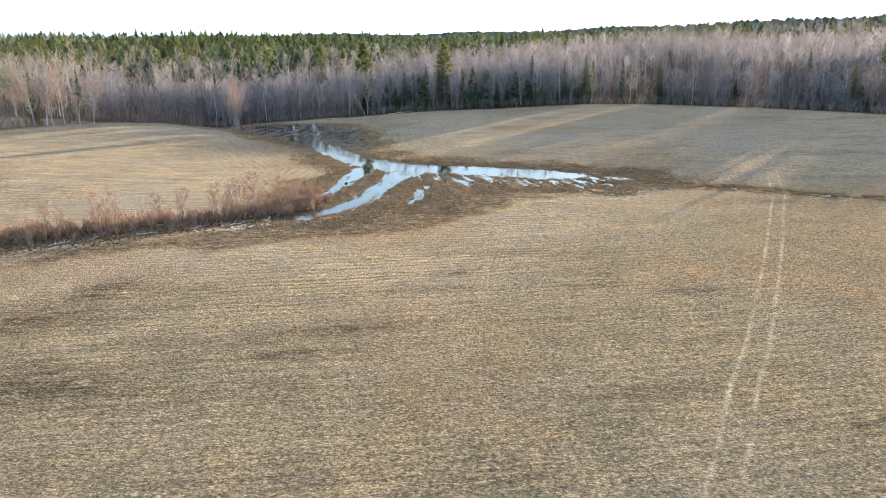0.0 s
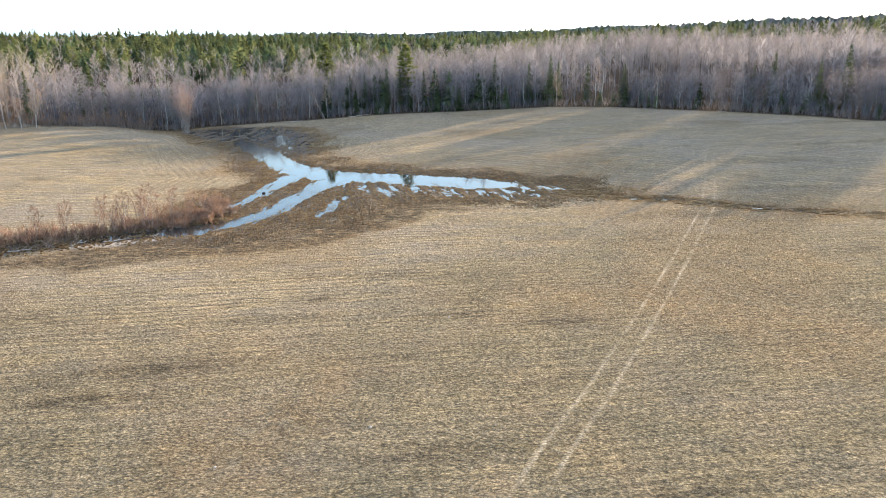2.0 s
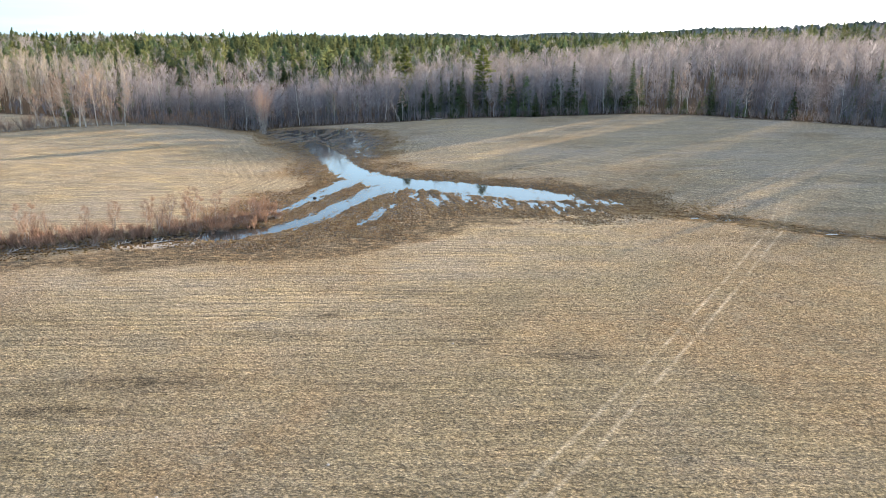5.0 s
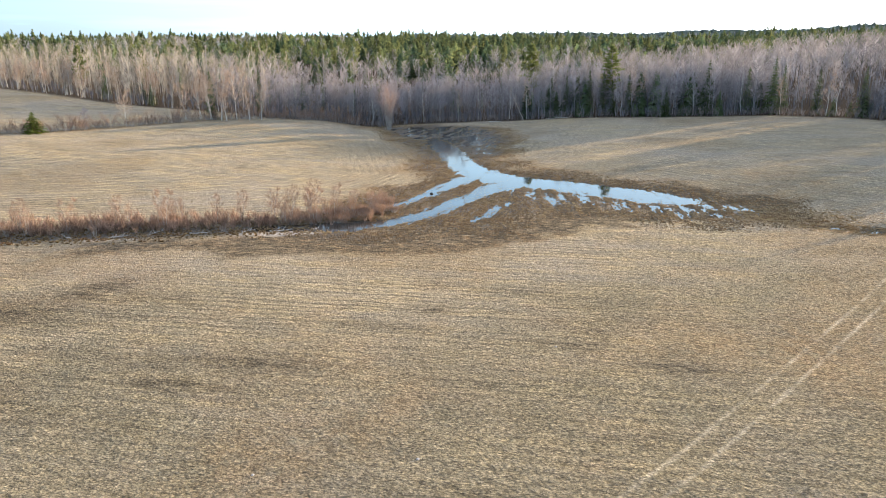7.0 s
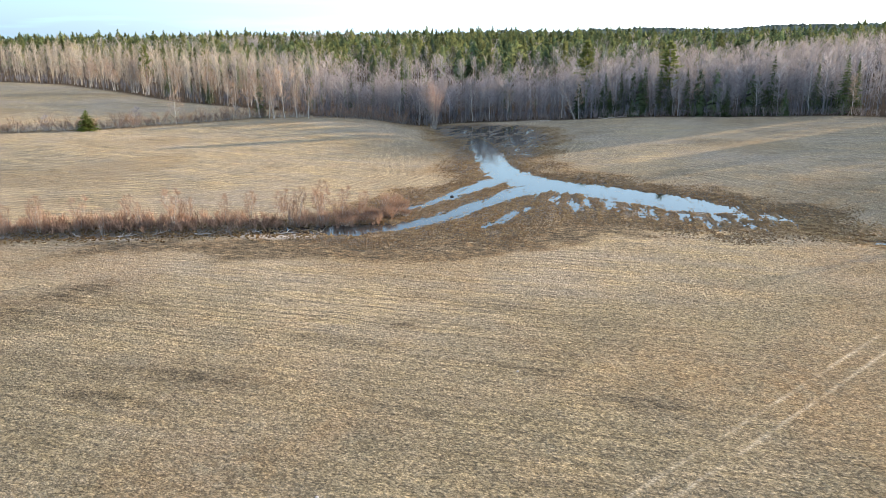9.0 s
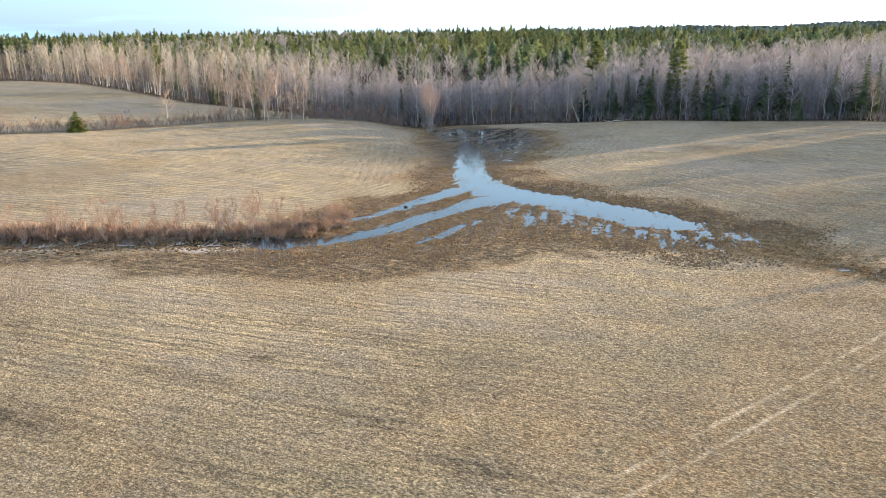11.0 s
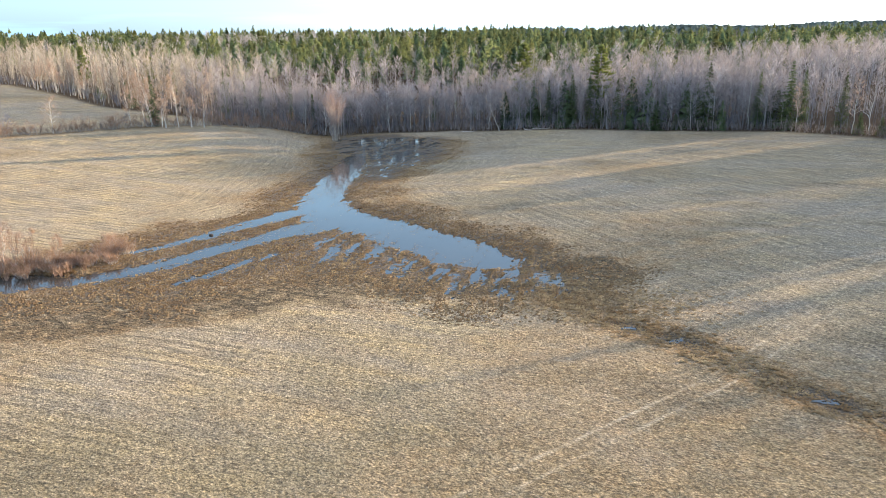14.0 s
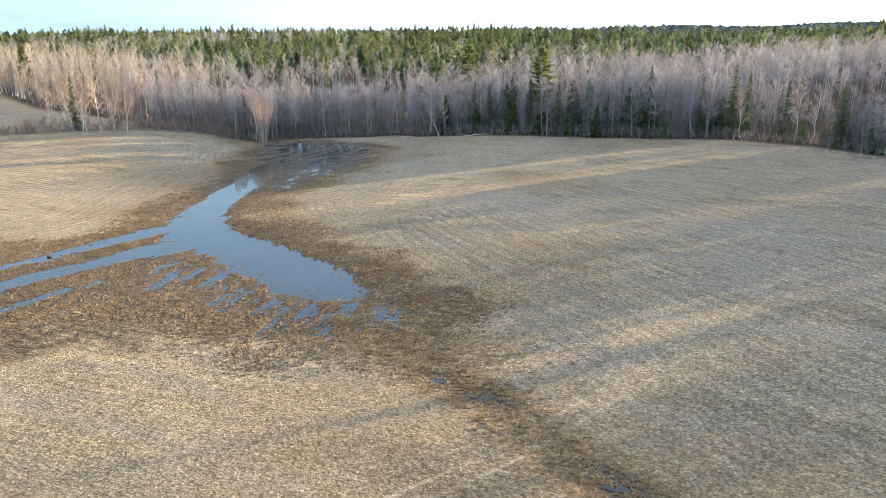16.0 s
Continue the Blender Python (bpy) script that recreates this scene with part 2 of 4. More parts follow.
def water_material():
    k = Nodes("flood_water", 0.04)
    p = k.coords()
    k.bsdf.inputs["IOR"].default_value = 1.4
    k.bsdf.inputs["Specular IOR Level"].default_value = 0.5
    k.bump(k.noise(k.scaled(p, (1.0, 0.6, 1)), 2.2, 2, 0.5), 0.05, 0.04)
    return k.done(k.mix(k.noise(p, 0.2, 3), (0.012, 0.015, 0.018), (0.030, 0.028, 0.022)))


GROUND = ground_material()
WATER = water_material()
BARK = plain("grey_bark", (0.105, 0.10, 0.10), (0.29, 0.275, 0.265), 5.0)
# dim blue-grey twigs carry the shade at the woods' foot in their colour
SHADED_UNDER = plain("shade_toned_undergrowth_twigs", (0.100, 0.101, 0.114), (0.190, 0.188, 0.204), 0.7, leaf=0.15)
LOW_TWIG = plain("lilac_brown_twigs", (0.105, 0.097, 0.104), (0.20, 0.182, 0.188), 0.7, tint=(0.22, 0.185, 0.175), leaf=0.2)
TWIG = plain("grey_pink_twigs", (0.150, 0.148, 0.160), (0.290, 0.283, 0.302), 0.35, tint=(0.320, 0.280, 0.262), leaf=0.3)
# poplar twigs: paler than TWIG, with the warmth of the sun in the colour
PALE_TWIG = plain("sun_warm_poplar_twigs", (0.20, 0.18, 0.155), (0.36, 0.325, 0.275), 0.7, tint=(0.37, 0.32, 0.255), leaf=0.3)
POPLAR = plain("pale_poplar_bark", (0.30, 0.29, 0.26), (0.50, 0.48, 0.44), 3.0)
BIRCH = birch_material()
BIRCH_TWIG = plain("reddish_birch_twigs", (0.27, 0.190, 0.140), (0.47, 0.345, 0.255), 0.8)
CLUMP_TWIG = plain("red_clump_twigs", (0.25, 0.178, 0.152), (0.39, 0.285, 0.240), 0.8, leaf=0.3)
ALDER = plain("red_brown_alder_twigs", (0.172, 0.113, 0.083), (0.37, 0.243, 0.170), 1.2, leaf=0.3)
BRUSH = plain("grey_brown_brush", (0.12, 0.105, 0.098), (0.24, 0.205, 0.185), 1.2, leaf=0.25)
ALDER_STEM = plain("pale_alder_stems", (0.17, 0.145, 0.125), (0.40, 0.36, 0.315), 3.0)
NEEDLE = plain("spruce_needles", (0.036, 0.060, 0.036), (0.092, 0.128, 0.068), 0.9, tint=(0.15, 0.175, 0.075), leaf=0.35)
# pale blue-green base colour stands in for haze over the far woods
HAZED_WOODS = plain("hazed_far_woods", (0.085, 0.115, 0.100), (0.145, 0.175, 0.155), 0.05, tint=(0.165, 0.185, 0.160), leaf=0.5)
# brighter, yellower copies of the needle greens, with sunlight in their colour
FIR_NEEDLE = plain("sun_tinted_fir_needles", (0.07, 0.10, 0.03), (0.19, 0.22, 0.06), 1.0, leaf=0.45)
SUNNY_PINE = plain("sun_tinted_pine_needles", (0.085, 0.115, 0.04), (0.23, 0.25, 0.085), 1.0, leaf=0.45)
PINE_NEEDLE = plain("pine_needles", (0.048, 0.075, 0.042), (0.118, 0.150, 0.072), 0.8, tint=(0.21, 0.22, 0.088), leaf=0.4)
STRAW = plain("dry_straw", (0.145, 0.112, 0.066), (0.262, 0.202, 0.116), 0.9, tint=(0.14, 0.113, 0.075), leaf=0.4)
RUSTY = plain("rust_brown_sedge", (0.13, 0.092, 0.052), (0.43, 0.322, 0.172), 0.9, tint=(0.155, 0.092, 0.045), leaf=0.3)
MARSH = plain("dull_brown_sedge", (0.085, 0.060, 0.036), (0.235, 0.165, 0.090), 0.9, tint=(0.110, 0.068, 0.036), leaf=0.15)
DEADWOOD = plain("bleached_deadwood", (0.30, 0.26, 0.22), (0.52, 0.47, 0.41), 4.0)
STONE = plain("pale_field_stone", (0.22, 0.205, 0.18), (0.38, 0.36, 0.33), 9.0)


# ---------------------------------------------------------------- the lie of the land
WATER_LEVEL = 0.75


def sm(a, b, v):
    u = np.clip((v - a) / (b - a), 0, 1)
    return u * u * (3 - 2 * u)


def hills(x, y):
    """The dry land: a gentle near field, a hill to the east, a knoll to the west, ridges far off."""
    near = 0.68 * sm(98, 30, y - 0.12 * x)
    d = (y - 106) + 0.35 * (x - 30)
    r = np.clip(d, 0, 135)
    east = (0.020 * r + 0.024 * np.clip(x - 10, 0, 110) * sm(0, 60, d)) * sm(-32, 35, x + 0.25 * (y - 150))
    w = np.clip(-30 - x, 0, 230)
    west = 0.036 * w * w / (w + 12) * sm(84, 122, y + 0.05 * x)
    knoll = 1.25 * np.exp(-((x + 82) / 34) ** 2 - ((y - 178) / 24) ** 2)
    dip = -0.52 * sm(190, 222, y) * sm(-95, -45, x) * sm(-5, -35, x)
    dist = np.hypot(x, y)
    turn = np.degrees(np.arctan2(x, y))
    deep = np.where(y > 60, from_edge(x, y), 0.0)
    far = np.interp(deep, [0, 60, 160, 270, 380, 700], [0, 1.3, 4.8, 9.2, 12.0, 18.0])
    slope = 0.020 * np.clip(dist - 300, 0, 700) * sm(2, 32, turn)
    base = 1.02 + near + east + west + knoll + dip + far + slope
    crest = np.interp(turn, [-60, -38, -11, 5, 14, 32, 60], [36, 40, 60, 64, 72, 84, 94]) + 3 * np.sin(turn * 0.6)
    up = sm(800, 2300, dist)
    return base * (1 - up) + crest * up


POND = [  # strokes of open water: x, y, half width
    [(-38, 183, 1.8), (-33.5, 174, 3.4), (-27, 162, 3.3), (-20.3, 147, 3.1), (-13.8, 137, 4.2), (-8, 131.5, 4.8)],
    [(-13.8, 131, 2.6), (-15.4, 121, 1.5), (-16.6, 113, 1.0), (-18.4, 105.5, 0.9)],
    [(-6, 127, 3.6), (-8.2, 119, 2.2), (-10, 111, 2.1), (-11.2, 104, 2.1), (-14, 97, 2.0), (-18, 93, 1.6)],
    [(-2, 113, 0.6), (-3.8, 106, 1.0), (-4.6, 100, 0.7)],
    [(-6, 131, 4.5), (3, 128.3, 4.6), (11, 125.5, 4.8), (17, 123, 5.0), (21.5, 121.5, 3.6)],
]
SOAKED = [[(-53, 204, 7), (-43, 203, 13), (-34, 190, 12.5), (-26, 175, 7), (-20, 162, 3)], [(19, 116, 5.0), (26, 115.5, 5.0), (30, 116.5, 3.0)], [(-2, 120, 3), (4, 118, 5), (13, 117, 4)]]
DITCH = [[(30, 116, 1.5), (40, 108.5, 1.3), (45, 107, 1.3), (52, 102.5, 1.4), (57, 100.5, 1.3), (66, 96.5, 1.0), (80, 91, 1.0), (110, 82, 1.0)]]
PUDDLES = [[(40.2, 108.5, 0.7), (41, 107.8, 0.5)], [(44, 107.3, 0.8), (45.5, 106.9, 0.6)], [(55.2, 101.3, 1.0), (56.5, 100.7, 0.9)],
           [(59.5, 99.8, 0.6), (60.5, 99.2, 0.5)]]
STREAM = [[(-18, 93, 1.2), (-24, 90.5, 1.1), (-33, 86, 1.0), (-45, 79.5, 1.0), (-60, 72, 1.0), (-80, 62, 1.0), (-120, 42, 1.0)]]
HEDGE = [[(-64, 205, 1), (-80, 201, 1), (-95, 195, 1), (-105, 184, 1), (-115, 165, 1), (-126, 146, 1), (-150, 118, 1), (-180, 92, 1)]]
SILT = [[(-31, 83.8, 0.5), (-26, 85.8, 0.9), (-22.5, 87.6, 0.7)], [(-47, 75.2, 0.4), (-41, 78.0, 0.6)]]
SEEP = [[(-42, 74, 1.5), (-28.6, 79.3, 2.4), (-20, 82, 2.8), (-12, 85.5, 2.8), (-6, 89.4, 2.6), (-1.5, 93.5, 2.4), (3, 98.5, 2.2), (10, 105, 2.2), (18, 109.5, 2.4)],
        [(16, 130.5, 1.0), (22, 127, 1.6), (27, 124, 2.4), (32.5, 122, 2.0)], [(24, 112, 1.8), (28, 116, 2.0)]]
RUT_LINE = [(12, 27), (15.2, 33), (18.5, 39.8), (21.8, 45.6), (26, 53.9), (31.9, 65.7), (39.4, 81.2), (44, 91), (48.6, 100.4), (52, 109.3), (56.5, 121), (61, 134.5), (67, 148)]


def away(strokes, x, y):
    """Distance from the edges of the strokes; negative inside."""
    best = np.full(np.shape(x), 1e9)
    for line in strokes:
        for (ax, ay, ar), (bx, by, br) in zip(line[:-1], line[1:]):
            dx, dy = bx - ax, by - ay
            u = np.clip(((x - ax) * dx + (y - ay) * dy) / (dx * dx + dy * dy), 0, 1)
            best = np.minimum(best, np.hypot(x - ax - u * dx, y - ay - u * dy) - (ar + u * (br - ar)))
    return best


def wave_noise(x, y, seed, octaves=4, gain=0.5):
    """Smooth value noise on a lattice, about -1 to 1."""
    total, amp = np.zeros(np.shape(x)), 1.0
    for o in range(octaves):
        table = np.random.RandomState(seed + o).uniform(-1, 1, (256, 256))
        xs, ys = x * 2.0 ** o, y * 2.0 ** o
        i, j = np.floor(xs).astype(int), np.floor(ys).astype(int)
        u, v = xs - i, ys - j
        u, v = u * u * (3 - 2 * u), v * v * (3 - 2 * v)
        g = lambda a, b: table[(i + a) % 256, (j + b) % 256]
        total += amp * ((g(0, 0) * (1 - u) + g(1, 0) * u) * (1 - v) + (g(0, 1) * (1 - u) + g(1, 1) * u) * v)
        amp *= gain
    return total


def row_across(x, y):
    """Across the old mowing rows in the flooded hollow, which fan out a little."""
    return x + (0.30 * sm(-14, 8, x) - 0.05) * (y - 118)


def land(x, y):
    """Height of the ground, with pond, ditch and stream sunk into it."""
    x, y = np.asarray(x, float), np.asarray(y, float)
    wet = away(POND, x, y)
    soak = away(SOAKED, x, y)
    flat = np.minimum(wet, soak)
    z = WATER_LEVEL + (hills(x, y) - WATER_LEVEL) * sm(-2, 20, flat)
    shore = np.minimum(wet, 0.62 - 0.30 * sm(160, 180, y) - 0.32 * sm(12, 20, x) * sm(140, 130, y) + 0.12 * np.clip(soak, -6, 30))
    bank = np.where(shore < 0, 0.075 * np.clip(shore, -3, 0), 0.040 * np.clip(shore, 0, 4))
    tus = wave_noise(row_across(x, y) * 1.1, y * 0.2, 11, 4, 0.85)      # tussocks in rows
    damp = sm(14, 0, flat)
    z += damp * (bank + 0.012 + 0.046 * tus)
    z -= (0.22 + 0.16 * sm(-26, -20, x)) * sm(3.2, 0.0, away(STREAM, x, y)) * sm(-16, -19, x)
    z -= 0.09 * sm(2.2, -0.6, away(DITCH, x, y)) * sm(0, 8, flat)
    z -= 0.10 * sm(1.2, -0.3, away(PUDDLES, x, y))
    z += 0.05 * wave_noise(x * 0.25, y * 0.25, 31, 3) * sm(2, 14, flat)
    return z


def from_ruts(x, y):
    """Distance from the middle of the wheel track."""
    return away([[(a, b, 0.0) for a, b in RUT_LINE]], x, y)


def height(x, y):
    return float(land(np.array([x]), np.array([y]))[0])


FIELD = [(-62, 205), (-58, 214), (-37, 232), (-17, 231), (20, 229), (48, 231), (63, 224), (87, 203), (104, 184), (112, 172), (123, 167), (134, 179),
         (152, 206), (260, 330), (520, 300), (480, -150), (-400, -150), (-420, 200), (-320, 258), (-255, 243), (-215, 232), (-164, 213), (-113, 208), (-95, 199)]


def in_field(x, y):
    x, y = np.asarray(x, float), np.asarray(y, float)
    inside = np.zeros(x.shape, bool)
    for (ax, ay), (bx, by) in zip(FIELD, FIELD[1:] + FIELD[:1]):
        cross = ((ay > y) != (by > y)) & (x < (bx - ax) * (y - ay) / ((by - ay) or 1e-9) + ax)
        inside ^= cross
    return inside


def from_edge(x, y):
    """Distance into the woods; negative in the fields."""
    line = [(a, b, 0.0) for a, b in FIELD + FIELD[:1]]
    d = away([line], np.asarray(x, float), np.asarray(y, float))
    return np.where(in_field(x, y), -d, d)


# ---------------------------------------------------------------- meshes
def mesh_of(name, verts, tris, material, attrs=None, smooth=False):
    me = bpy.data.meshes.new(name)
    verts, tris = np.asarray(verts, np.float32), np.asarray(tris, np.int32)
    n = tris.shape[1]
    me.vertices.add(len(verts))
    me.vertices.foreach_set("co", verts.ravel())
    me.loops.add(tris.size)
    me.loops.foreach_set("vertex_index", tris.ravel())
    me.polygons.add(len(tris))
    me.polygons.foreach_set("loop_start", np.arange(0, tris.size, n, dtype=np.int32))
    me.polygons.foreach_set("use_smooth", np.full(len(tris), smooth))
    for key, values in (attrs or {}).items():
        a = me.attributes.new(key, "FLOAT", "POINT")
        a.data.foreach_set("value", np.asarray(values, np.float32))
    me.materials.append(material)
    me.update(calc_edges=True)
    return me


class Geo:
    """Collects triangles; each vertex may have a shade value."""
    def __init__(self):
        self.v, self.f, self.s, self.n = [], [], [], 0

    def add(self, verts, faces, shade=0.0):
        self.v.append(np.asarray(verts, float))
        self.f.append(np.asarray(faces, int) + self.n)
        self.s.append(np.full(len(verts), shade))
        self.n += len(verts)

    def tube(self, pts, radii, sides=4, shade=0.0):
        pts = [Vector(p) for p in pts]
        vs = []
        for i, p in enumerate(pts):
            t = (pts[min(i + 1, len(pts) - 1)] - pts[max(i - 1, 0)]).normalized()
            a = t.orthogonal().normalized() if abs(t.z) < 0.95 else t.cross(Vector((0, 1, 0))).normalized()
            b = t.cross(a)
            for k in range(sides):
                w = 2 * math.pi * k / sides
                vs.append(p + radii[i] * (math.cos(w) * a + math.sin(w) * b))
        fs = []
        for i in range(len(pts) - 1):
            for k in range(sides):
                p, q = i * sides + k, i * sides + (k + 1) % sides
                fs += [(p, q, q + sides), (p, q + sides, p + sides)]
        self.add(vs, fs, shade)

    def blade(self, a, b, width, shade=0.0, side=None):
        """A thin tapering twig or tuft of needles: one triangle."""
        a, b = Vector(a), Vector(b)
        s = (b - a).cross(Vector(side) if side else Vector((random.uniform(-1, 1), random.uniform(-1, 1), random.uniform(-1, 1))))
        s = s.normalized() * width / 2 if s.length > 1e-6 else Vector((width / 2, 0, 0))
        self.add([a - s, a + s, b], [(0, 1, 2)], shade)

    def arrays(self):
        return np.vstack(self.v), np.vstack(self.f), np.concatenate(self.s)

    def mesh(self, name, material):
        v, f, s = self.arrays()
        return mesh_of(name, v, f, material, {"shade": s})


def part(name, geo, material, parent, label=""):
    ob = new(name, geo.mesh(name, material))
    ob.parent = parent
    return tagged(ob, label)


def spread(name, v, f, s, places, material, label, category, shades=None, smooth=False, tones=None):
    """Many copies of a small mesh joined into one object of kind stuff. places: rows of x, y, z, turn, width, height."""
    P = np.asarray(places, float)
    c, n = np.cos(P[:, 3])[:, None], np.sin(P[:, 3])[:, None]
    X = P[:, 0:1] + P[:, 4:5] * (c * v[:, 0] - n * v[:, 1])
    Y = P[:, 1:2] + P[:, 4:5] * (n * v[:, 0] + c * v[:, 1])
    Z = P[:, 2:3] + P[:, 5:6] * v[:, 2]
    V = np.stack([X, Y, Z], -1).reshape(-1, 3)
    T = (f[None] + (np.arange(len(P)) * len(v))[:, None, None]).reshape(-1, 3)
    sh = np.clip(s[None] + (shades if shades is not None else np.zeros(len(P)))[:, None], 0, 1).ravel()
    attrs = {"shade": sh}
    if tones is not None:
        attrs["tone"] = np.repeat(tones, len(v))
    ob = new(name, mesh_of(name, V, T, material, attrs, smooth))
    return tagged(ob, label, category, kind="stuff")


# ---------------------------------------------------------------- ground sheet and water
def lines(*spans):
    out = []
    for a, b, step in spans:
        out += list(np.arange(a, b, step))
    return out


def outward(start, end, first, grow):
    out, step = [start], first
    while out[-1] < end:
        out.append(out[-1] + step)
        step *= grow
    return out


def build_ground():
    xs = np.array([-v for v in outward(170, 4500, 2, 1.12)][::-1][:-1] + lines((-170, -40, 1.2), (-40, 36, 0.44), (36, 130, 1.0)) + outward(130, 4500, 2, 1.12))
    ys = np.array([-v for v in outward(0, 4500, 3, 1.16)][::-1][:-1] + lines((0, 86, 0.9), (86, 206, 0.52), (206, 260, 1.3)) + outward(260, 4500, 2.5, 1.09))
    X, Y = np.meshgrid(xs, ys)
    x, y = X.ravel(), Y.ravel()
    z = land(x, y)
    nx, ny = len(xs), len(ys)
    i = (np.arange(ny - 1)[:, None] * nx + np.arange(nx - 1)[None]).ravel()
    quads = np.stack([i, i + 1, i + nx + 1, i + nx], 1)
    wet, soak, ditch = away(POND, x, y), away(SOAKED, x, y), away(DITCH, x, y)
    stream = away(STREAM, x, y)
    blot = wave_noise(x * 0.12, y * 0.12, 51, 4)
    blot2 = wave_noise(x * 0.05, y * 0.05, 61, 4)
    flat = np.minimum(wet, soak)
    edge = from_edge(x, y)
    wetness = np.clip(sm(7.0, 0.5, wet + 3.0 * blot) + sm(3.5, -1.0, soak + 2.5 * blot) * (0.55 + 0.45 * sm(135, 150, y)) + 0.40 * sm(-0.2, -1.1, ditch + 0.6 * blot)
                      + sm(0.8, 0.0, away(PUDDLES, x, y)) + sm(2.5, 0.5, stream), 0, 1)
    rust = np.clip(sm(13, 3.5, wet + 5 * blot) + 0.9 * sm(2.2, -0.6, ditch + 1.6 * blot) + 0.7 * sm(7, 1, soak + 3 * blot)
                   + 0.7 * sm(6, 1, stream + 2 * blot) + 0.9 * sm(2.5, 0.3, away(HEDGE, x, y) + blot) + 0.45 * sm(5, 0, away(SEEP, x, y) + 2.5 * blot) + 0.40 * sm(0.15, 0.8, blot2) * sm(2, -6, edge) + 0.9 * np.exp(-((x - 37) / 8) ** 2 - ((y - 113.5) / 4.5) ** 2) + 0.45 * np.exp(-((x - 23) / 8) ** 2 - ((y - 64) / 6) ** 2) + 0.3 * np.exp(-((x + 2) / 9) ** 2 - ((y - 52) / 5) ** 2), 0, 1)
    spots = [(-34, 53, 9, 4.0), (-30.5, 61.5, 2.2, 3.0), (-8, 50.2, 4.5, 1.4), (-10.5, 45.8, 5, 1.0), (22, 58.5, 4.0, 0.9), (14, 60.4, 3.5, 0.6), (1.3, 64.8, 1.2, 0.9), (-26, 41, 7, 2.5), (11.4, 39.2, 4, 0.9), (23.9, 35.1, 3, 0.7)]
    dark = sum(np.exp(-((x - a) / c) ** 2 - ((y - b - 0.12 * (x - a)) / d) ** 2) for a, b, c, d in spots)
    seep = away(SEEP, x, y)
    dark = np.clip(dark + 1.5 * sm(3.4, -0.8, seep + 2.4 * blot) + 0.35 * sm(0.5, 1.0, wave_noise(x * 0.07, y * 0.25, 71, 3)), 0, 1)
    rut = from_ruts(x, y)
    track = sm(6, 3, rut) * sm(26, 34, y) * sm(156, 140, y) * (1 - 0.55 * sm(100, 114, y))
    # swaths: straight rows, a turn round the ditch head, and rows along the banks
    r, th = np.hypot(x - 44, (y - 98) * 1.15), np.arctan2(y - 98, x - 44)
    arc_m = 0.4 * sm(38, 28, r) * sm(0, -8, y - 106 + 0.25 * (x - 30)) * sm(62, 50, x)
    bank_m = sm(26, 16, flat) * sm(112, 122, y)
    east = sm(-5, 8, y - 104 + 0.3 * (x - 30)) * sm(5, 15, x)
    bu, bv = flat * (1 - east) + (y * 0.8 + x * 0.6) * east, y * 0.8 - x * 0.5
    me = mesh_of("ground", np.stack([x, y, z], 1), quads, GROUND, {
        "wet": wetness, "rust": rust, "dark": dark, "track": track, "rut": rut, "silt": sm(0.9, -0.2, away(SILT, x, y) + 0.5 * blot), "olive_shade": np.clip(0.85 * sm(80, 44, y + 8 * blot - 0.1 * x - 26 * sm(0, 28, x)) + 0.25 * sm(0.0, 0.7, blot2), 0, 0.92) * sm(2, -4, edge), "row_u": y - 0.13 * x, "row_v": x + 0.13 * y,
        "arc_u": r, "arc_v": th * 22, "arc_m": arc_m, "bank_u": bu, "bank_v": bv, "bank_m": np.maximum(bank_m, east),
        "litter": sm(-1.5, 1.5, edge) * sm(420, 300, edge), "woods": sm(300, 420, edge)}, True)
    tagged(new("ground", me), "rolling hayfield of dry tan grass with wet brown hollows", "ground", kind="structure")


def build_water():
    bm = bmesh.new()
    xs, ys = np.linspace(-75, 33, 24), np.linspace(84, 222, 27)
    grid = [[bm.verts.new((a, b, WATER_LEVEL)) for a in xs] for b in ys]
    for j in range(len(ys) - 1):
        for i in range(len(xs) - 1):
            bm.faces.new((grid[j][i], grid[j][i + 1], grid[j + 1][i + 1], grid[j + 1][i]))
    me = bpy.data.meshes.new("water")
    bm.to_mesh(me)
    bm.free()
    me.materials.append(WATER)
    tagged(new("water", me), "shallow meltwater flooding the hollow of the field", "water", kind="structure")


build_ground()
build_water()


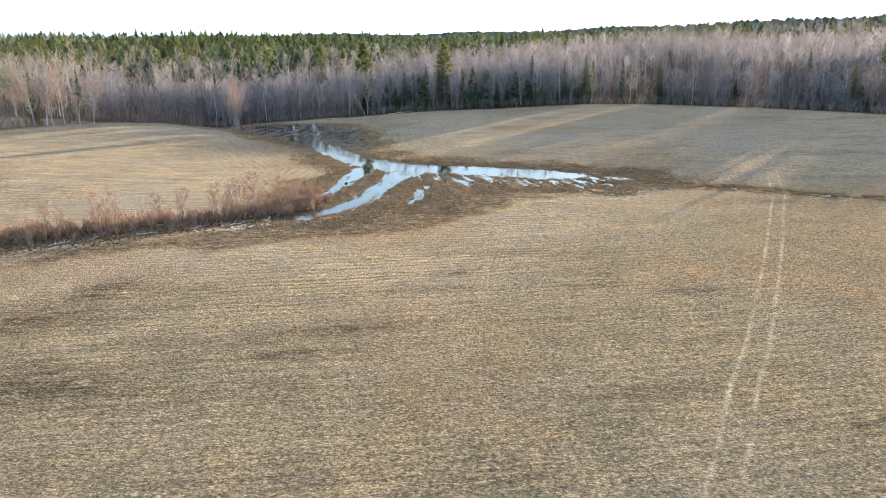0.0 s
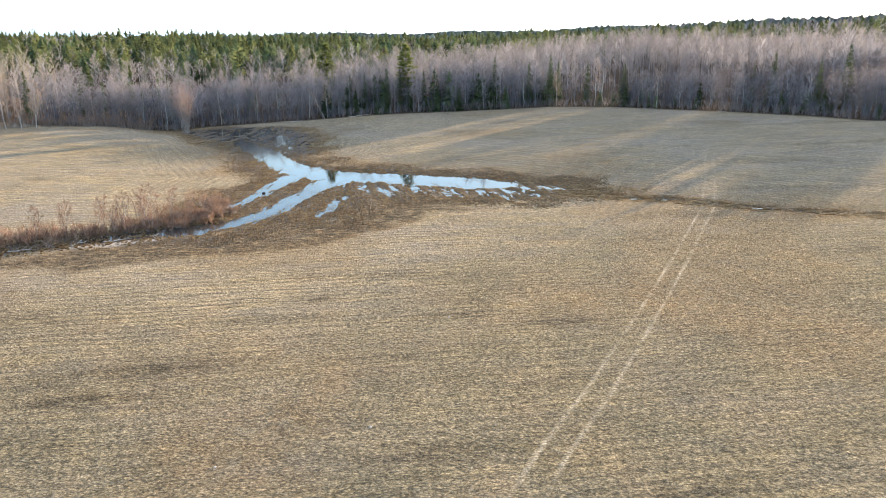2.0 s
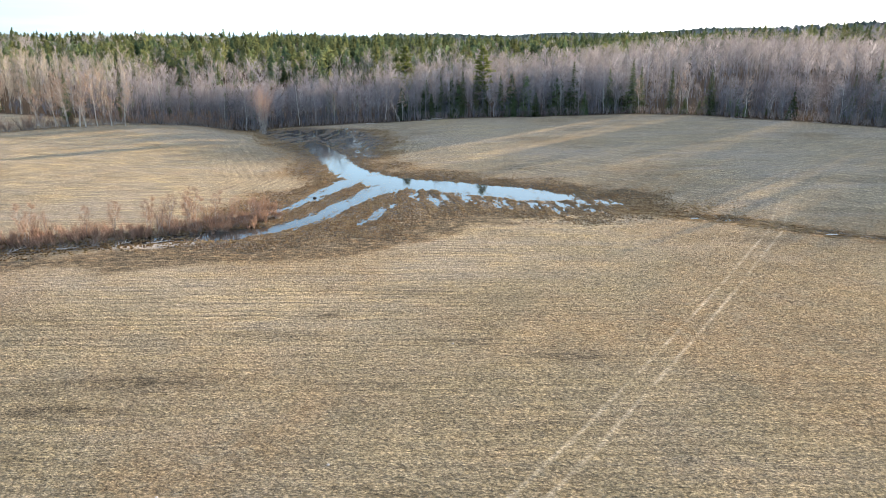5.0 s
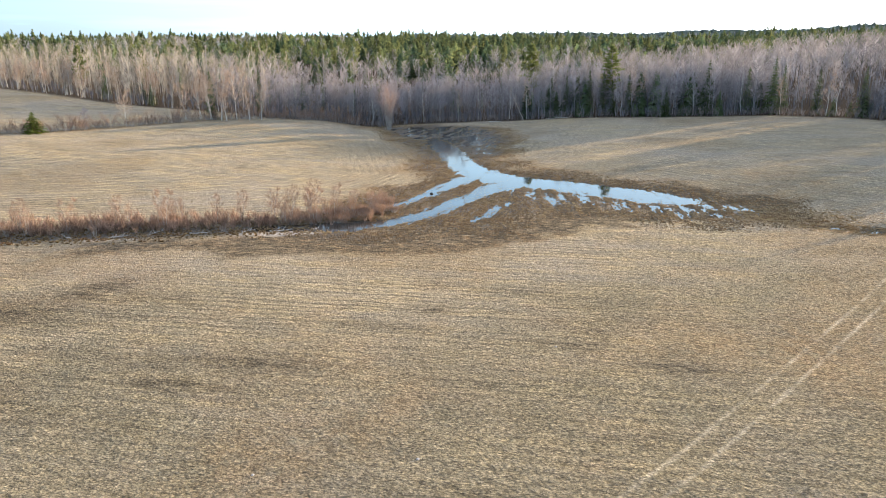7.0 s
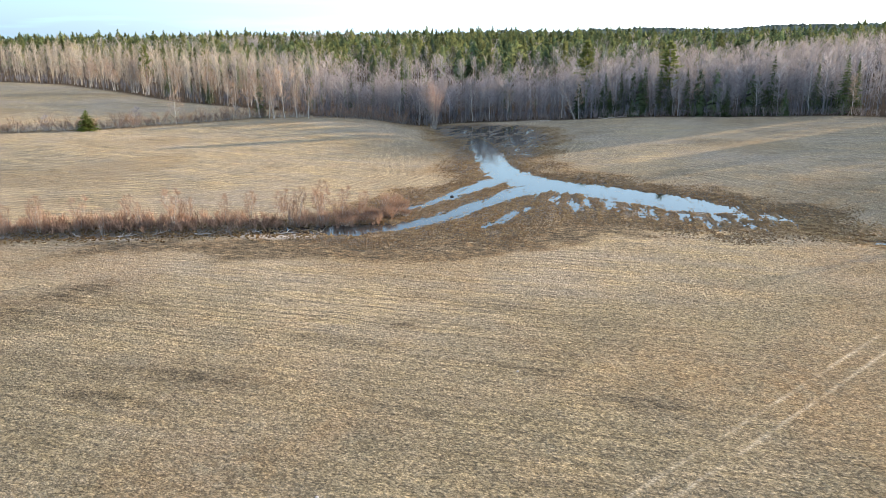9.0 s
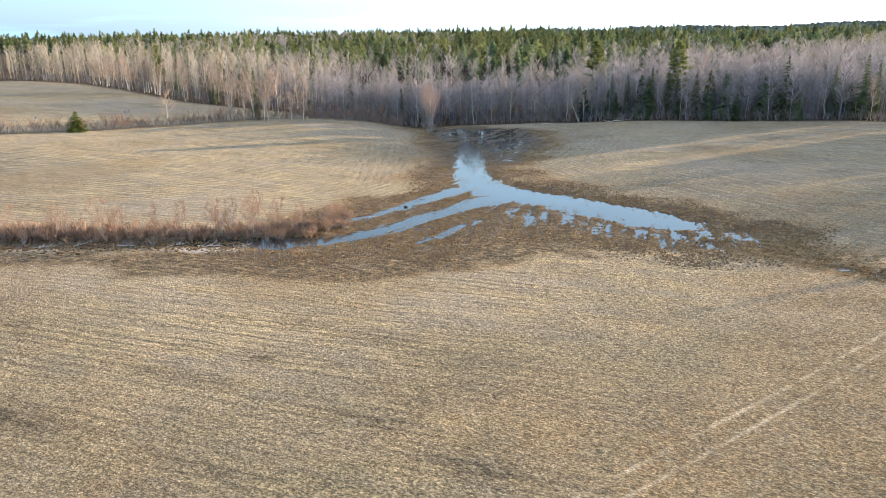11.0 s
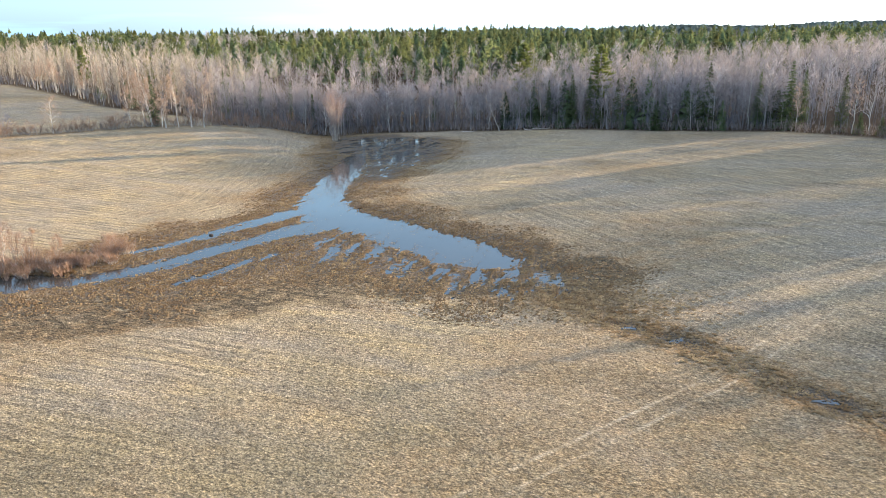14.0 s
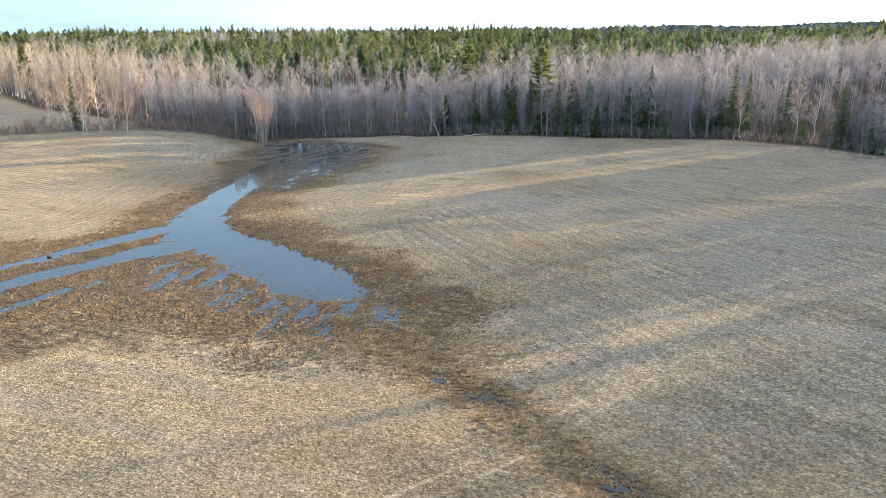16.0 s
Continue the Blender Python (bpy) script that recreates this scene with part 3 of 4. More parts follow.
# ---------------------------------------------------------------- trees
def bare_tree(seed, tall, wide, birch=False, stems=1, name="bare_tree", twigs=6, crown_look=None, bark_look=None):
    """A leafless tree: trunk with limbs, and a crown of branches and fine twigs."""
    random.seed(seed)
    root = new(name)
    trunk, crown = Geo(), Geo()
    for st in range(stems):
        lean = Vector((random.uniform(-1, 1), random.uniform(-1, 1), 0)) * (0.05 if stems == 1 else 0.22) * tall
        h = tall * random.uniform(0.85, 1.0) if stems > 1 else tall
        base = Vector((random.uniform(-1, 1), random.uniform(-1, 1), 0)) * (0.35 if stems > 1 else 0)
        bend = [Vector((random.uniform(-1, 1), random.uniform(-1, 1), 0)) * 0.012 * h for _ in range(9)]
        way = [base + lean * (i / 8) ** 1.4 + bend[i] * (i > 0) + Vector((0, 0, h * i / 8 - 0.15)) for i in range(9)]
        r0 = 0.0115 * h * (0.75 if stems > 1 or birch else 1.0)
        trunk.tube(way, [r0 * (1 - 0.93 * (i / 8) ** 0.9) for i in range(9)], 5)
        first = 0.30 if birch else 0.24
        count = int(26 / stems ** 0.6)
        for b in range(count):
            f = first + (0.97 - first) * (b + random.random()) / count
            k = min(7, int(f * 8))
            at = way[k].lerp(way[k + 1], f * 8 - k)
            a = random.uniform(0, 2 * math.pi)
            rise = random.uniform(0.25, 0.85) + 0.6 * f
            out = Vector((math.cos(a), math.sin(a), rise)).normalized()
            length = wide * random.uniform(0.65, 1.1) * (1.12 - 0.75 * f) * (1.0 if f < 0.4 else 1.3)
            tip = at + out * length + Vector((0, 0, 0.12 * length))
            midp = at.lerp(tip, 0.5) + Vector((random.uniform(-1, 1), random.uniform(-1, 1), random.uniform(-0.5, 0.2))) * 0.08 * length
            rb = max(0.018, r0 * 0.42 * (1 - f) + 0.012)
            trunk.tube([at, midp, tip], [rb, rb * 0.6, 0.008], 3)
            for s in range(5):
                g = random.uniform(0.25, 1.0)
                p = at.lerp(midp, g * 2) if g < 0.5 else midp.lerp(tip, g * 2 - 1)
                way2 = (out + Vector((random.uniform(-1, 1), random.uniform(-1, 1), random.uniform(-0.4, 0.7))) * 1.0).normalized()
                l2 = length * random.uniform(0.28, 0.5)
                q = p + way2 * l2
                crown.blade(p, q, 0.04)
                for w in range(twigs):
                    o = p.lerp(q, random.uniform(0.25, 1.0))
                    d = (way2 * 0.8 + Vector((random.uniform(-1, 1), random.uniform(-1, 1), random.uniform(-0.5, 0.8)))).normalized()
                    crown.blade(o, o + d * random.uniform(0.45, 1.0) * (0.6 + 0.05 * tall), 0.030, random.uniform(0, 0.8))
    part("trunk", trunk, bark_look or (BIRCH if birch else BARK), root, "white birch bark" if birch else "")
    part("crown", crown, crown_look or (BIRCH_TWIG if birch else TWIG), root)
    return root


def spruce(seed, tall, wide, dense=34, low=0.06, name="spruce", tuft=9, look=None):
    """A pointed conifer: straight trunk, drooping boughs in whorls fringed with needles."""
    random.seed(seed)
    root = new(name)
    trunk, boughs = Geo(), Geo()
    trunk.tube([(0, 0, -0.2), (0, 0, tall * 0.5), (0, 0, tall * 0.99)], [0.012 * tall, 0.007 * tall, 0.01], 6)
    for k in range(dense):
        f = low + (0.985 - low) * (k / (dense - 1)) ** 0.9
        reach = wide * (1 - f) ** 0.85 * random.uniform(0.8, 1.12) + 0.10
        number = 5 + int(4 * (1 - f))
        a0 = random.uniform(0, 6.3)
        for b in range(number):
            a = a0 + 6.283 * b / number + random.uniform(-0.25, 0.25)
            l = reach * random.uniform(0.7, 1.15)
            out = Vector((math.cos(a), math.sin(a), 0))
            p0 = Vector((0, 0, f * tall + random.uniform(-0.03, 0.03) * tall))
            p1 = p0 + out * l * 0.55 + Vector((0, 0, -0.10 * l))
            p2 = p0 + out * l + Vector((0, 0, -0.22 * l + 0.10 * l * f))
            side = Vector((-out.y, out.x, 0))
            shade = random.uniform(0, 0.5)
            for j in range(tuft):
                g = (j + 0.6) / tuft
                c = p0.lerp(p1, g * 2) if g < 0.5 else p1.lerp(p2, g * 2 - 1)
                s = side * (1 if j % 2 else -1) * (0.20 + 0.22 * l * (1 - 0.6 * g)) + out * 0.22 * l + Vector((0, 0, random.uniform(-0.34, 0.06) * (0.5 + 0.3 * l)))
                boughs.blade(c, c + s, 0.16 + 0.09 * l, shade + random.uniform(0, 0.35), side=(0, 0, 1) if j % 3 else None)
            boughs.blade(p1, p2, 0.14 + 0.06 * l, shade, side=(0, 0, 1))
    part("trunk", trunk, BARK, root)
    part("foliage", boughs, look or NEEDLE, root)
    return root


def white_pine(seed, tall, wide, name="pine"):
    """A tall pine: bare lower trunk, irregular tiers of limbs with upswept tufts."""
    random.seed(seed)
    root = new(name)
    trunk, needles = Geo(), Geo()
    trunk.tube([(0, 0, -0.2), (0.1, 0, tall * 0.4), (0, 0.1, tall * 0.75), (0, 0, tall * 0.98)], [0.017 * tall, 0.013 * tall, 0.007 * tall, 0.02], 6)
    tiers = 19
    for k in range(tiers):
        f = 0.34 + 0.63 * k / (tiers - 1)
        reach = wide * (1.02 - f) ** 0.55 * random.uniform(0.75, 1.2)
        for b in range(5):
            a = random.uniform(0, 6.283)
            l = reach * random.uniform(0.55, 1.1)
            out = Vector((math.cos(a), math.sin(a), random.uniform(0.0, 0.35)))
            p0 = Vector((0, 0, f * tall))
            p2 = p0 + out * l
            trunk.tube([p0, p2], [0.05, 0.015], 3)
            shade = random.uniform(0, 0.6)
            for j in range(56):
                c = p0.lerp(p2, random.uniform(0.30, 1.02)) + Vector((random.uniform(-1, 1), random.uniform(-1, 1), random.uniform(-0.2, 0.5))) * 0.16 * (1 + l * 0.5)
                d = (out + Vector((random.uniform(-1, 1), random.uniform(-1, 1), random.uniform(0.0, 1.3)))).normalized()
                needles.blade(c, c + d * random.uniform(0.45, 0.95), 0.26, shade + random.uniform(0, 0.4))
    for j in range(60):
        c = Vector((random.uniform(-0.4, 0.4), random.uniform(-0.4, 0.4), tall * random.uniform(0.93, 1.0)))
        needles.blade(c, c + Vector((random.uniform(-0.5, 0.5), random.uniform(-0.5, 0.5), 0.8)), 0.2, random.uniform(0.2, 0.8))
    part("trunk", trunk, BARK, root)
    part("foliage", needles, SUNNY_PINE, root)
    return root


def shrub(seed, tall, wide, stems, name="alder_shrub", material=None):
    """A leafless many-stemmed shrub."""
    random.seed(seed)
    root = new(name)
    wood, twig = Geo(), Geo()
    for s in range(stems):
        a = random.uniform(0, 6.283)
        base = Vector((math.cos(a), math.sin(a), 0)) * random.uniform(0, 0.35) * wide
        out = Vector((math.cos(a) * wide * random.uniform(0.1, 0.8), math.sin(a) * wide * random.uniform(0.1, 0.8), tall * random.uniform(0.6, 1.0)))
        mid = base + out * 0.5 + Vector((0, 0, 0.08 * tall))
        wood.tube([base - Vector((0, 0, 0.1)), mid, base + out], [0.032, 0.022, 0.008], 3)
        for b in range(10):
            g = random.uniform(0.2, 1.0)
            p = base.lerp(mid, g * 2) if g < 0.5 else mid.lerp(base + out, g * 2 - 1)
            d = (out.normalized() + Vector((random.uniform(-1, 1), random.uniform(-1, 1), random.uniform(-0.2, 0.7))) * 0.8).normalized()
            q = p + d * tall * random.uniform(0.16, 0.34)
            twig.blade(p, q, 0.026, random.uniform(0, 0.5))
            for w in range(6):
                o = p.lerp(q, random.uniform(0.2, 1.0))
                dd = (d + Vector((random.uniform(-1, 1), random.uniform(-1, 1), random.uniform(-0.2, 0.8))) * 0.7).normalized()
                twig.blade(o, o + dd * tall * random.uniform(0.08, 0.22), 0.014, random.uniform(0, 0.8))
    part("stem", wood, ALDER_STEM, root)
    part("crown", twig, material or ALDER, root)
    return root


def plant(kinds, places, label, category, group=""):
    """Sets copies of the built kinds at places: rows of x, y, scale, turn, or with a fifth number the kind."""
    made = []
    for n, (x, y, s, turn, *which) in enumerate(places):
        k = which[0] if which else n % len(kinds)
        made.append((k, pose(x, y, height(x, y) - 0.03, 0, 0, turn) @ Matrix.Scale(s, 4)))
    for k, ob in enumerate(kinds):
        mine = [m for j, m in made if j == k]
        tagged(ob, label if isinstance(label, str) else label[k], category, group)
        for m in mine[1:]:
            copy_thing(ob, m)
        if mine:
            ob.matrix_basis = mine[0]
        else:
            for c in list(ob.children_recursive) + [ob]:
                bpy.data.objects.remove(c)


rnd = random.Random(5)

# front of the woods: leafless trees standing one by one
maples = [bare_tree(100 + i, t, w, bark_look=POPLAR if i == 4 else None) for i, (t, w) in enumerate([(14, 3.6), (13, 3.3), (15, 3.6), (12, 3.2), (13.5, 3.9), (11, 3.0)])]
edge_line = [(-95, 199), (-62, 206), (-58, 215), (-37, 233), (-17, 232), (20, 230), (48, 232), (63, 225), (87, 204), (104, 185), (112, 173), (123, 168), (134, 180)]


def along_edge(step, deep0, deep1):
    out = []
    for (ax, ay), (bx, by) in zip(edge_line[:-1], edge_line[1:]):
        l = math.hypot(bx - ax, by - ay)
        nx, ny = -(by - ay) / l, (bx - ax) / l
        s = rnd.uniform(0, step)
        while s < l:
            d = rnd.uniform(deep0, deep1)
            x, y = ax + (bx - ax) * s / l + nx * d, ay + (by - ay) * s / l + ny * d
            if from_edge(np.array([x]), np.array([y]))[0] > min(0.6, deep0):
                out.append((x, y))
            s += step * rnd.uniform(0.5, 1.5)
    return out


# conifers that stand out at the edge: x, y, scale, turn, kind
SPRUCE_PLACES = [(-4.9, 234, 0.95, 0, 1), (-0.8, 236, 0.9, 50, 1), (6.8, 235, 0.85, 70, 1), (29, 233.5, 1.0, 0, 0), (40, 236, 0.9, 100, 1), (46.6, 235, 0.98, 30, 0),
                 (49.4, 237, 0.92, 80, 1), (57.5, 231, 0.85, 10, 1), (67.6, 226, 0.80, 60, 0), (97.9, 205, 0.78, 0, 1), (103.4, 205, 0.88, 20, 2), (109.8, 193, 0.80, 50, 0),
                 (118.5, 196, 0.98, 90, 2), (17.8, 230.5, 0.9, 0, 3), (22, 232, 0.5, 40, 3), (9, 232, 0.5, 70, 3), (-8, 233, 0.6, 0, 3), (61, 228, 0.6, 20, 3),
                 (65, 227, 0.5, 20, 3), (108, 186, 0.8, 10, 3), (101, 194, 0.7, 70, 3), (-12, 236, 0.85, 20, 1), (-17, 238, 0.8, 20, 0), (2, 234, 0.7, 20, 1), (14, 236, 0.8, 20, 0),
                 (-104.8, 185, 0.92, 0, 1), (-69, 222, 0.95, 0, 1), (-107, 214, 0.95, 0, 1), (-151, 217, 0.6, 0, 0), (-156, 219, 0.65, 0, 1), (-149, 214, 0.5, 0, 1),
                 (-179, 226, 0.75, 0, 0), (-90, 211, 0.8, 0, 1), (-125.8, 143.8, 0.85, 0, 4)]
PINE_PLACES = [(1.0, 239, 0.97, 0, 0), (-27, 256, 1.05, 50, 0), (-183, 252, 0.85, 0, 1), (-195, 232, 0.95, 90, 1)]


def clear_of_conifers(x, y):
    """No bare tree stands close before a conifer."""
    return all(abs(x - a) > 1.5 * s or y > b + 1 or y < b - 9 for a, b, s, *_ in SPRUCE_PLACES + PINE_PLACES)


# front trees sparse in the added lane that lets sun streaks onto the field
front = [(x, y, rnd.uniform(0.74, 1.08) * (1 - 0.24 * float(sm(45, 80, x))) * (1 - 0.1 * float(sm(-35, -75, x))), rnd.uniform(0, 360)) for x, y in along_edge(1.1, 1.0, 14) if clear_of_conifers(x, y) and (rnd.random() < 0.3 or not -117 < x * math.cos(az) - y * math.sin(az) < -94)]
plant(maples, front[:290], "tall leafless grey maple at the edge of the woods", "tree", "trees along the field edge")

birches = [bare_tree(200 + i, t, w, True, st, "birch_tree") for i, (t, w, st) in enumerate([(12, 2.2, 1), (11, 2.0, 2), (10, 2.0, 3)])]
birch_places = [(48.7, 233.5, 0.85, 10, 0), (59.7, 229, 1.0, 80, 0), (102.6, 200, 0.9, 30, 0), (110.5, 188, 0.85, 200, 0), (-113, 184, 1.04, 40, 2), (-104, 183.5, 1.22, 90, 1),
                (-101.5, 184.5, 1.16, 200, 1), (-98, 187, 1.16, 20, 0), (-92, 190, 1.04, 170, 1), (-109, 185.5, 1.10, 100, 2), (-106.5, 187, 1.22, 10, 1), (-99.5, 184, 0.8, 60, 2), (-95, 188.5, 0.8, 0, 2), (-24, 234, 0.95, 60, 0), (-14, 236, 1.0, 0, 0), (10, 235, 1.05, 120, 0),
                (30, 234, 0.7, 300, 0), (75, 216, 0.9, 50, 0), (-45, 229, 0.8, 220, 0)]
west_edge = [(-113, 209), (-164, 214), (-215, 233), (-255, 244)]
west_front = []
for (ax, ay), (bx, by) in zip(west_edge[:-1], west_edge[1:]):
    for k in range(14):
        g = rnd.random()
        west_front.append((ax + (bx - ax) * g, ay + (by - ay) * g + rnd.uniform(0.5, 7), rnd.uniform(0.8, 1.15), rnd.uniform(0, 360), rnd.choice([0, 0, 1, 2])))
birch_places += west_front
plant(birches, birch_places, "slender white-barked birch without leaves", "tree", "birches")

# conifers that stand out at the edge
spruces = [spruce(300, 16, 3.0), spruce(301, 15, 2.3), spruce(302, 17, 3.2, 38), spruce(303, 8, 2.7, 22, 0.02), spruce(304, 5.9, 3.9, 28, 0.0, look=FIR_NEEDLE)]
plant(spruces, SPRUCE_PLACES, ["dark green spruce among bare trees", "narrow dark spruce at the woods' edge", "tall dense spruce rising over bare trees", "young bushy green fir by the field", "small bright green fir standing in the hedge"],
      "tree", "spruces at the field edge")
pines = [white_pine(320, 21, 4.9), white_pine(321, 19, 3.8)]
plant(pines, PINE_PLACES, "tall white pine with sunlit yellow-green tiers", "tree", "pines")

# alders along the stream
alders = [shrub(400, 2.6, 1.1, 9), shrub(401, 1.9, 1.4, 12), shrub(402, 3.8, 1.0, 7), shrub(403, 1.2, 1.4, 14)]
row = []
for (ax, ay, _), (bx, by, _) in zip(STREAM[0][:-1], STREAM[0][1:]):
    l = math.hypot(bx - ax, by - ay)
    for k in range(int(l / 0.75)):
        g = rnd.random()
        off = rnd.triangular(0.3, 8.5, 3.0) if rnd.random() < 0.85 else -rnd.uniform(0.4, 1.6)
        nx, ny = (by - ay) / l, -(bx - ax) / l
        x, y = ax + (bx - ax) * g + nx * off, ay + (by - ay) * g + ny * off
        if x < -18.5 and x > -100:
            row.append((x, y, rnd.uniform(0.5, 0.95), rnd.uniform(0, 360), rnd.choice([0, 1, 1, 2, 3, 3, 3])))
for k in range(36):
    g = rnd.random()
    row.append((-24 + 8.0 * g + rnd.uniform(-2.4, 2.0) * (1.1 - g), 94.5 + 8.0 * g + rnd.uniform(-3.0, 3.0) * (1.1 - g), rnd.uniform(0.7, 1.15) * (1.1 - 0.30 * g), rnd.uniform(0, 360), rnd.choice([1, 3, 3, 3])))
for k in range(18):
    row.append((-20.6 + rnd.uniform(-2.3, 1.9), 104 + rnd.uniform(-2.6, 2.8), rnd.uniform(0.6, 0.95), rnd.uniform(0, 360), rnd.choice([0, 1, 1, 3])))
plant(alders, row, "leafless reddish-brown alder shrub beside the stream", "shrub", "alders along the stream")
poles = [bare_tree(430, 5.8, 1.0, False, 2, "alder_tree", 3, ALDER, ALDER_STEM), bare_tree(431, 5.2, 1.0, False, 3, "alder_tree", 3, ALDER, ALDER_STEM)]
plant(poles, [(-24.5, 93, 0.95, 0), (-26, 94.5, 1.0, 40), (-23, 95.5, 0.9, 80), (-28, 92.5, 0.9, 10), (-30.5, 92, 0.85, 70), (-34, 90, 0.8, 0), (-41.5, 84.5, 1.0, 0),
              (-47, 82, 0.8, 90), (-52, 79, 0.85, 40), (-58, 77, 0.8, 20), (-64, 74, 0.8, 0), (-21.5, 98, 0.7, 0), (-36.5, 88, 0.75, 130)],
      "slim pale leafless alder tree by the stream", "tree", "alder trees by the stream")

# hedge behind the knoll
hedge = [shrub(450, 2.4, 1.6, 7, "hedge_shrub"), shrub(451, 1.4, 1.5, 7, "hedge_shrub")]
hedge_line = [(a, b) for a, b, _ in HEDGE[0]]
places = []
for (ax, ay), (bx, by) in zip(hedge_line[:-1], hedge_line[1:]):
    l = math.hypot(bx - ax, by - ay)
    for k in range(int(l / 0.55)):
        g = rnd.random()
        places.append((ax + (bx - ax) * g + rnd.uniform(-1.6, 1.6), ay + (by - ay) * g + rnd.uniform(-1.6, 1.6), rnd.uniform(0.75, 1.6), rnd.uniform(0, 360)))
plant(hedge, places, "low leafless brown hedge shrub along the field boundary", "shrub", "hedge between the fields")
lone = [bare_tree(460, 8.5, 3.0, True, 1, "hedge_tree"), bare_tree(461, 6.5, 2.2, False, 2, "hedge_tree")]
plant(lone, [(-115.5, 163, 1.0, 0, 0), (-122, 155, 0.8, 0, 1), (-151, 121, 1.0, 0, 1), (-108, 178, 0.6, 0, 1), (-134, 138, 0.6, 0, 1)], "pale leafless tree standing in the hedge", "tree", "hedge trees")
willow = [shrub(470, 9.0, 2.4, 30, "red_birch_clump", CLUMP_TWIG)]
plant(willow, [(-57.5, 201.6, 1.4, 0, 0)], "clump of reddish leafless birch stems by the water", "tree")


# ---------------------------------------------------------------- woods behind, in mass
def light_tree(seed, tall, wide, low=0.30, limbs=27, twigs=9, steep=0.35, thick=0.055):
    """A leafless hardwood of few pieces: ascending limbs and an oval crown of fine twigs."""
    random.seed(seed)
    g = Geo()
    g.tube([(0, 0, 0), (0.15, 0, tall * 0.5), (0, 0.15, tall * 0.95)], [0.085, 0.055, 0.012], 3, 0.0)
    for b in range(limbs):
        f = low + (0.97 - low) * (b + random.random()) / limbs
        a = random.uniform(0, 6.283)
        l = wide * random.uniform(0.6, 1.15) * max(0.30, 1 - ((f - 0.55) / 0.55) ** 2)
        p = Vector((0, 0, tall * f))
        o = Vector((math.cos(a), math.sin(a), steep + 0.8 * f)).normalized()
        g.blade(p, p + o * l, 0.09, 0.1)
        for w in range(twigs):
            c = p + o * l * random.uniform(0.25, 1.0)
            d = (o * 0.7 + Vector((random.uniform(-1, 1), random.uniform(-1, 1), random.uniform(-0.3, 1.0)))).normalized()
            # tint warms towards the top: pink young twigs plus painted-in sunlight
            g.blade(c, c + d * random.uniform(0.6, 1.4), thick, 0.55 * max(0.0, f - 0.35) + random.uniform(0, 0.3))
    return g.arrays()


def crown_top(seed, tall, wide, limbs=16, twigs=8, thick=0.07):
    """A hardwood deep in the woods: a bare stem under a fan of twigs."""
    return light_tree(seed, tall, wide, 0.55, limbs, twigs, 0.5, thick)


def brush_model(seed, tall, wide, stems):
    random.seed(seed)
    g = Geo()
    for s in range(stems):
        a = random.uniform(0, 6.283)
        d = Vector((math.cos(a) * wide * random.uniform(0.2, 1), math.sin(a) * wide * random.uniform(0.2, 1), tall * random.uniform(0.6, 1.0)))
        g.blade((0.1 * d.x, 0.1 * d.y, 0), d, 0.05, 0.1)
        for w in range(8):
            c = d * random.uniform(0.3, 1.0)
            e = (d.normalized() + Vector((random.uniform(-1, 1), random.uniform(-1, 1), random.uniform(-0.2, 0.6))) * 0.8).normalized()
            g.blade(c, c + e * tall * random.uniform(0.15, 0.35), 0.04, random.uniform(0, 0.5))
    return g.arrays()


def light_conifer(seed, tall, wide, rows, tufts, low=0.15, blunt=0.75):
    """A spruce or fir of few pieces: a trunk and drooping kite-shaped boughs."""
    random.seed(seed)
    g = Geo()
    g.tube([(0, 0, 0), (0, 0, tall)], [0.16, 0.02], 3)
    for k in range(rows):
        f = low + (0.97 - low) * k / (rows - 1)
        turn = random.uniform(0, 6.283)
        for b in range(tufts):
            a = turn + 6.283 * (b + random.uniform(-0.3, 0.3)) / tufts
            l = wide * (1 - f) ** blunt * random.uniform(0.65, 1.2) + 0.2
            lift = random.uniform(-0.5, 0.5) * tall / rows
            p = Vector((0, 0, tall * f + 0.04 * tall + lift))
            q = Vector((math.cos(a) * l, math.sin(a) * l, tall * f - 0.34 * l + lift))
            s = Vector((-math.sin(a), math.cos(a), 0)) * (0.36 * l + 0.18)
            m = p.lerp(q, 0.55) + Vector((0, 0, 0.06 * l))
            droop = Vector((0, 0, 0.16 * l))
            g.add([p, m + s - droop, q, m - s - droop], [(0, 1, 2), (0, 2, 3)], random.uniform(0, 0.4))
    return g.arrays()


def dome_crown(seed, tall, wide):
    """A distant rounded crown: a lumpy dome of two rings."""
    random.seed(seed)
    g = Geo()
    v = []
    for z, r in ((0.15, 1.0), (0.68, 0.78)):
        for k in range(5):
            u = r * wide * random.uniform(0.7, 1.15)
            v.append((math.cos((k + z) * 6.283 / 5) * u, math.sin((k + z) * 6.283 / 5) * u, tall * (z + random.uniform(-0.12, 0.12))))
    v.append((0.1 * wide, 0, tall))
    f = []
    for k in range(5):
        n = (k + 1) % 5
        f += [(k, n, 5 + k), (n, 5 + n, 5 + k), (5 + k, 5 + n, 10)]
    g.add(v, f, 0.1)
    return g.arrays()


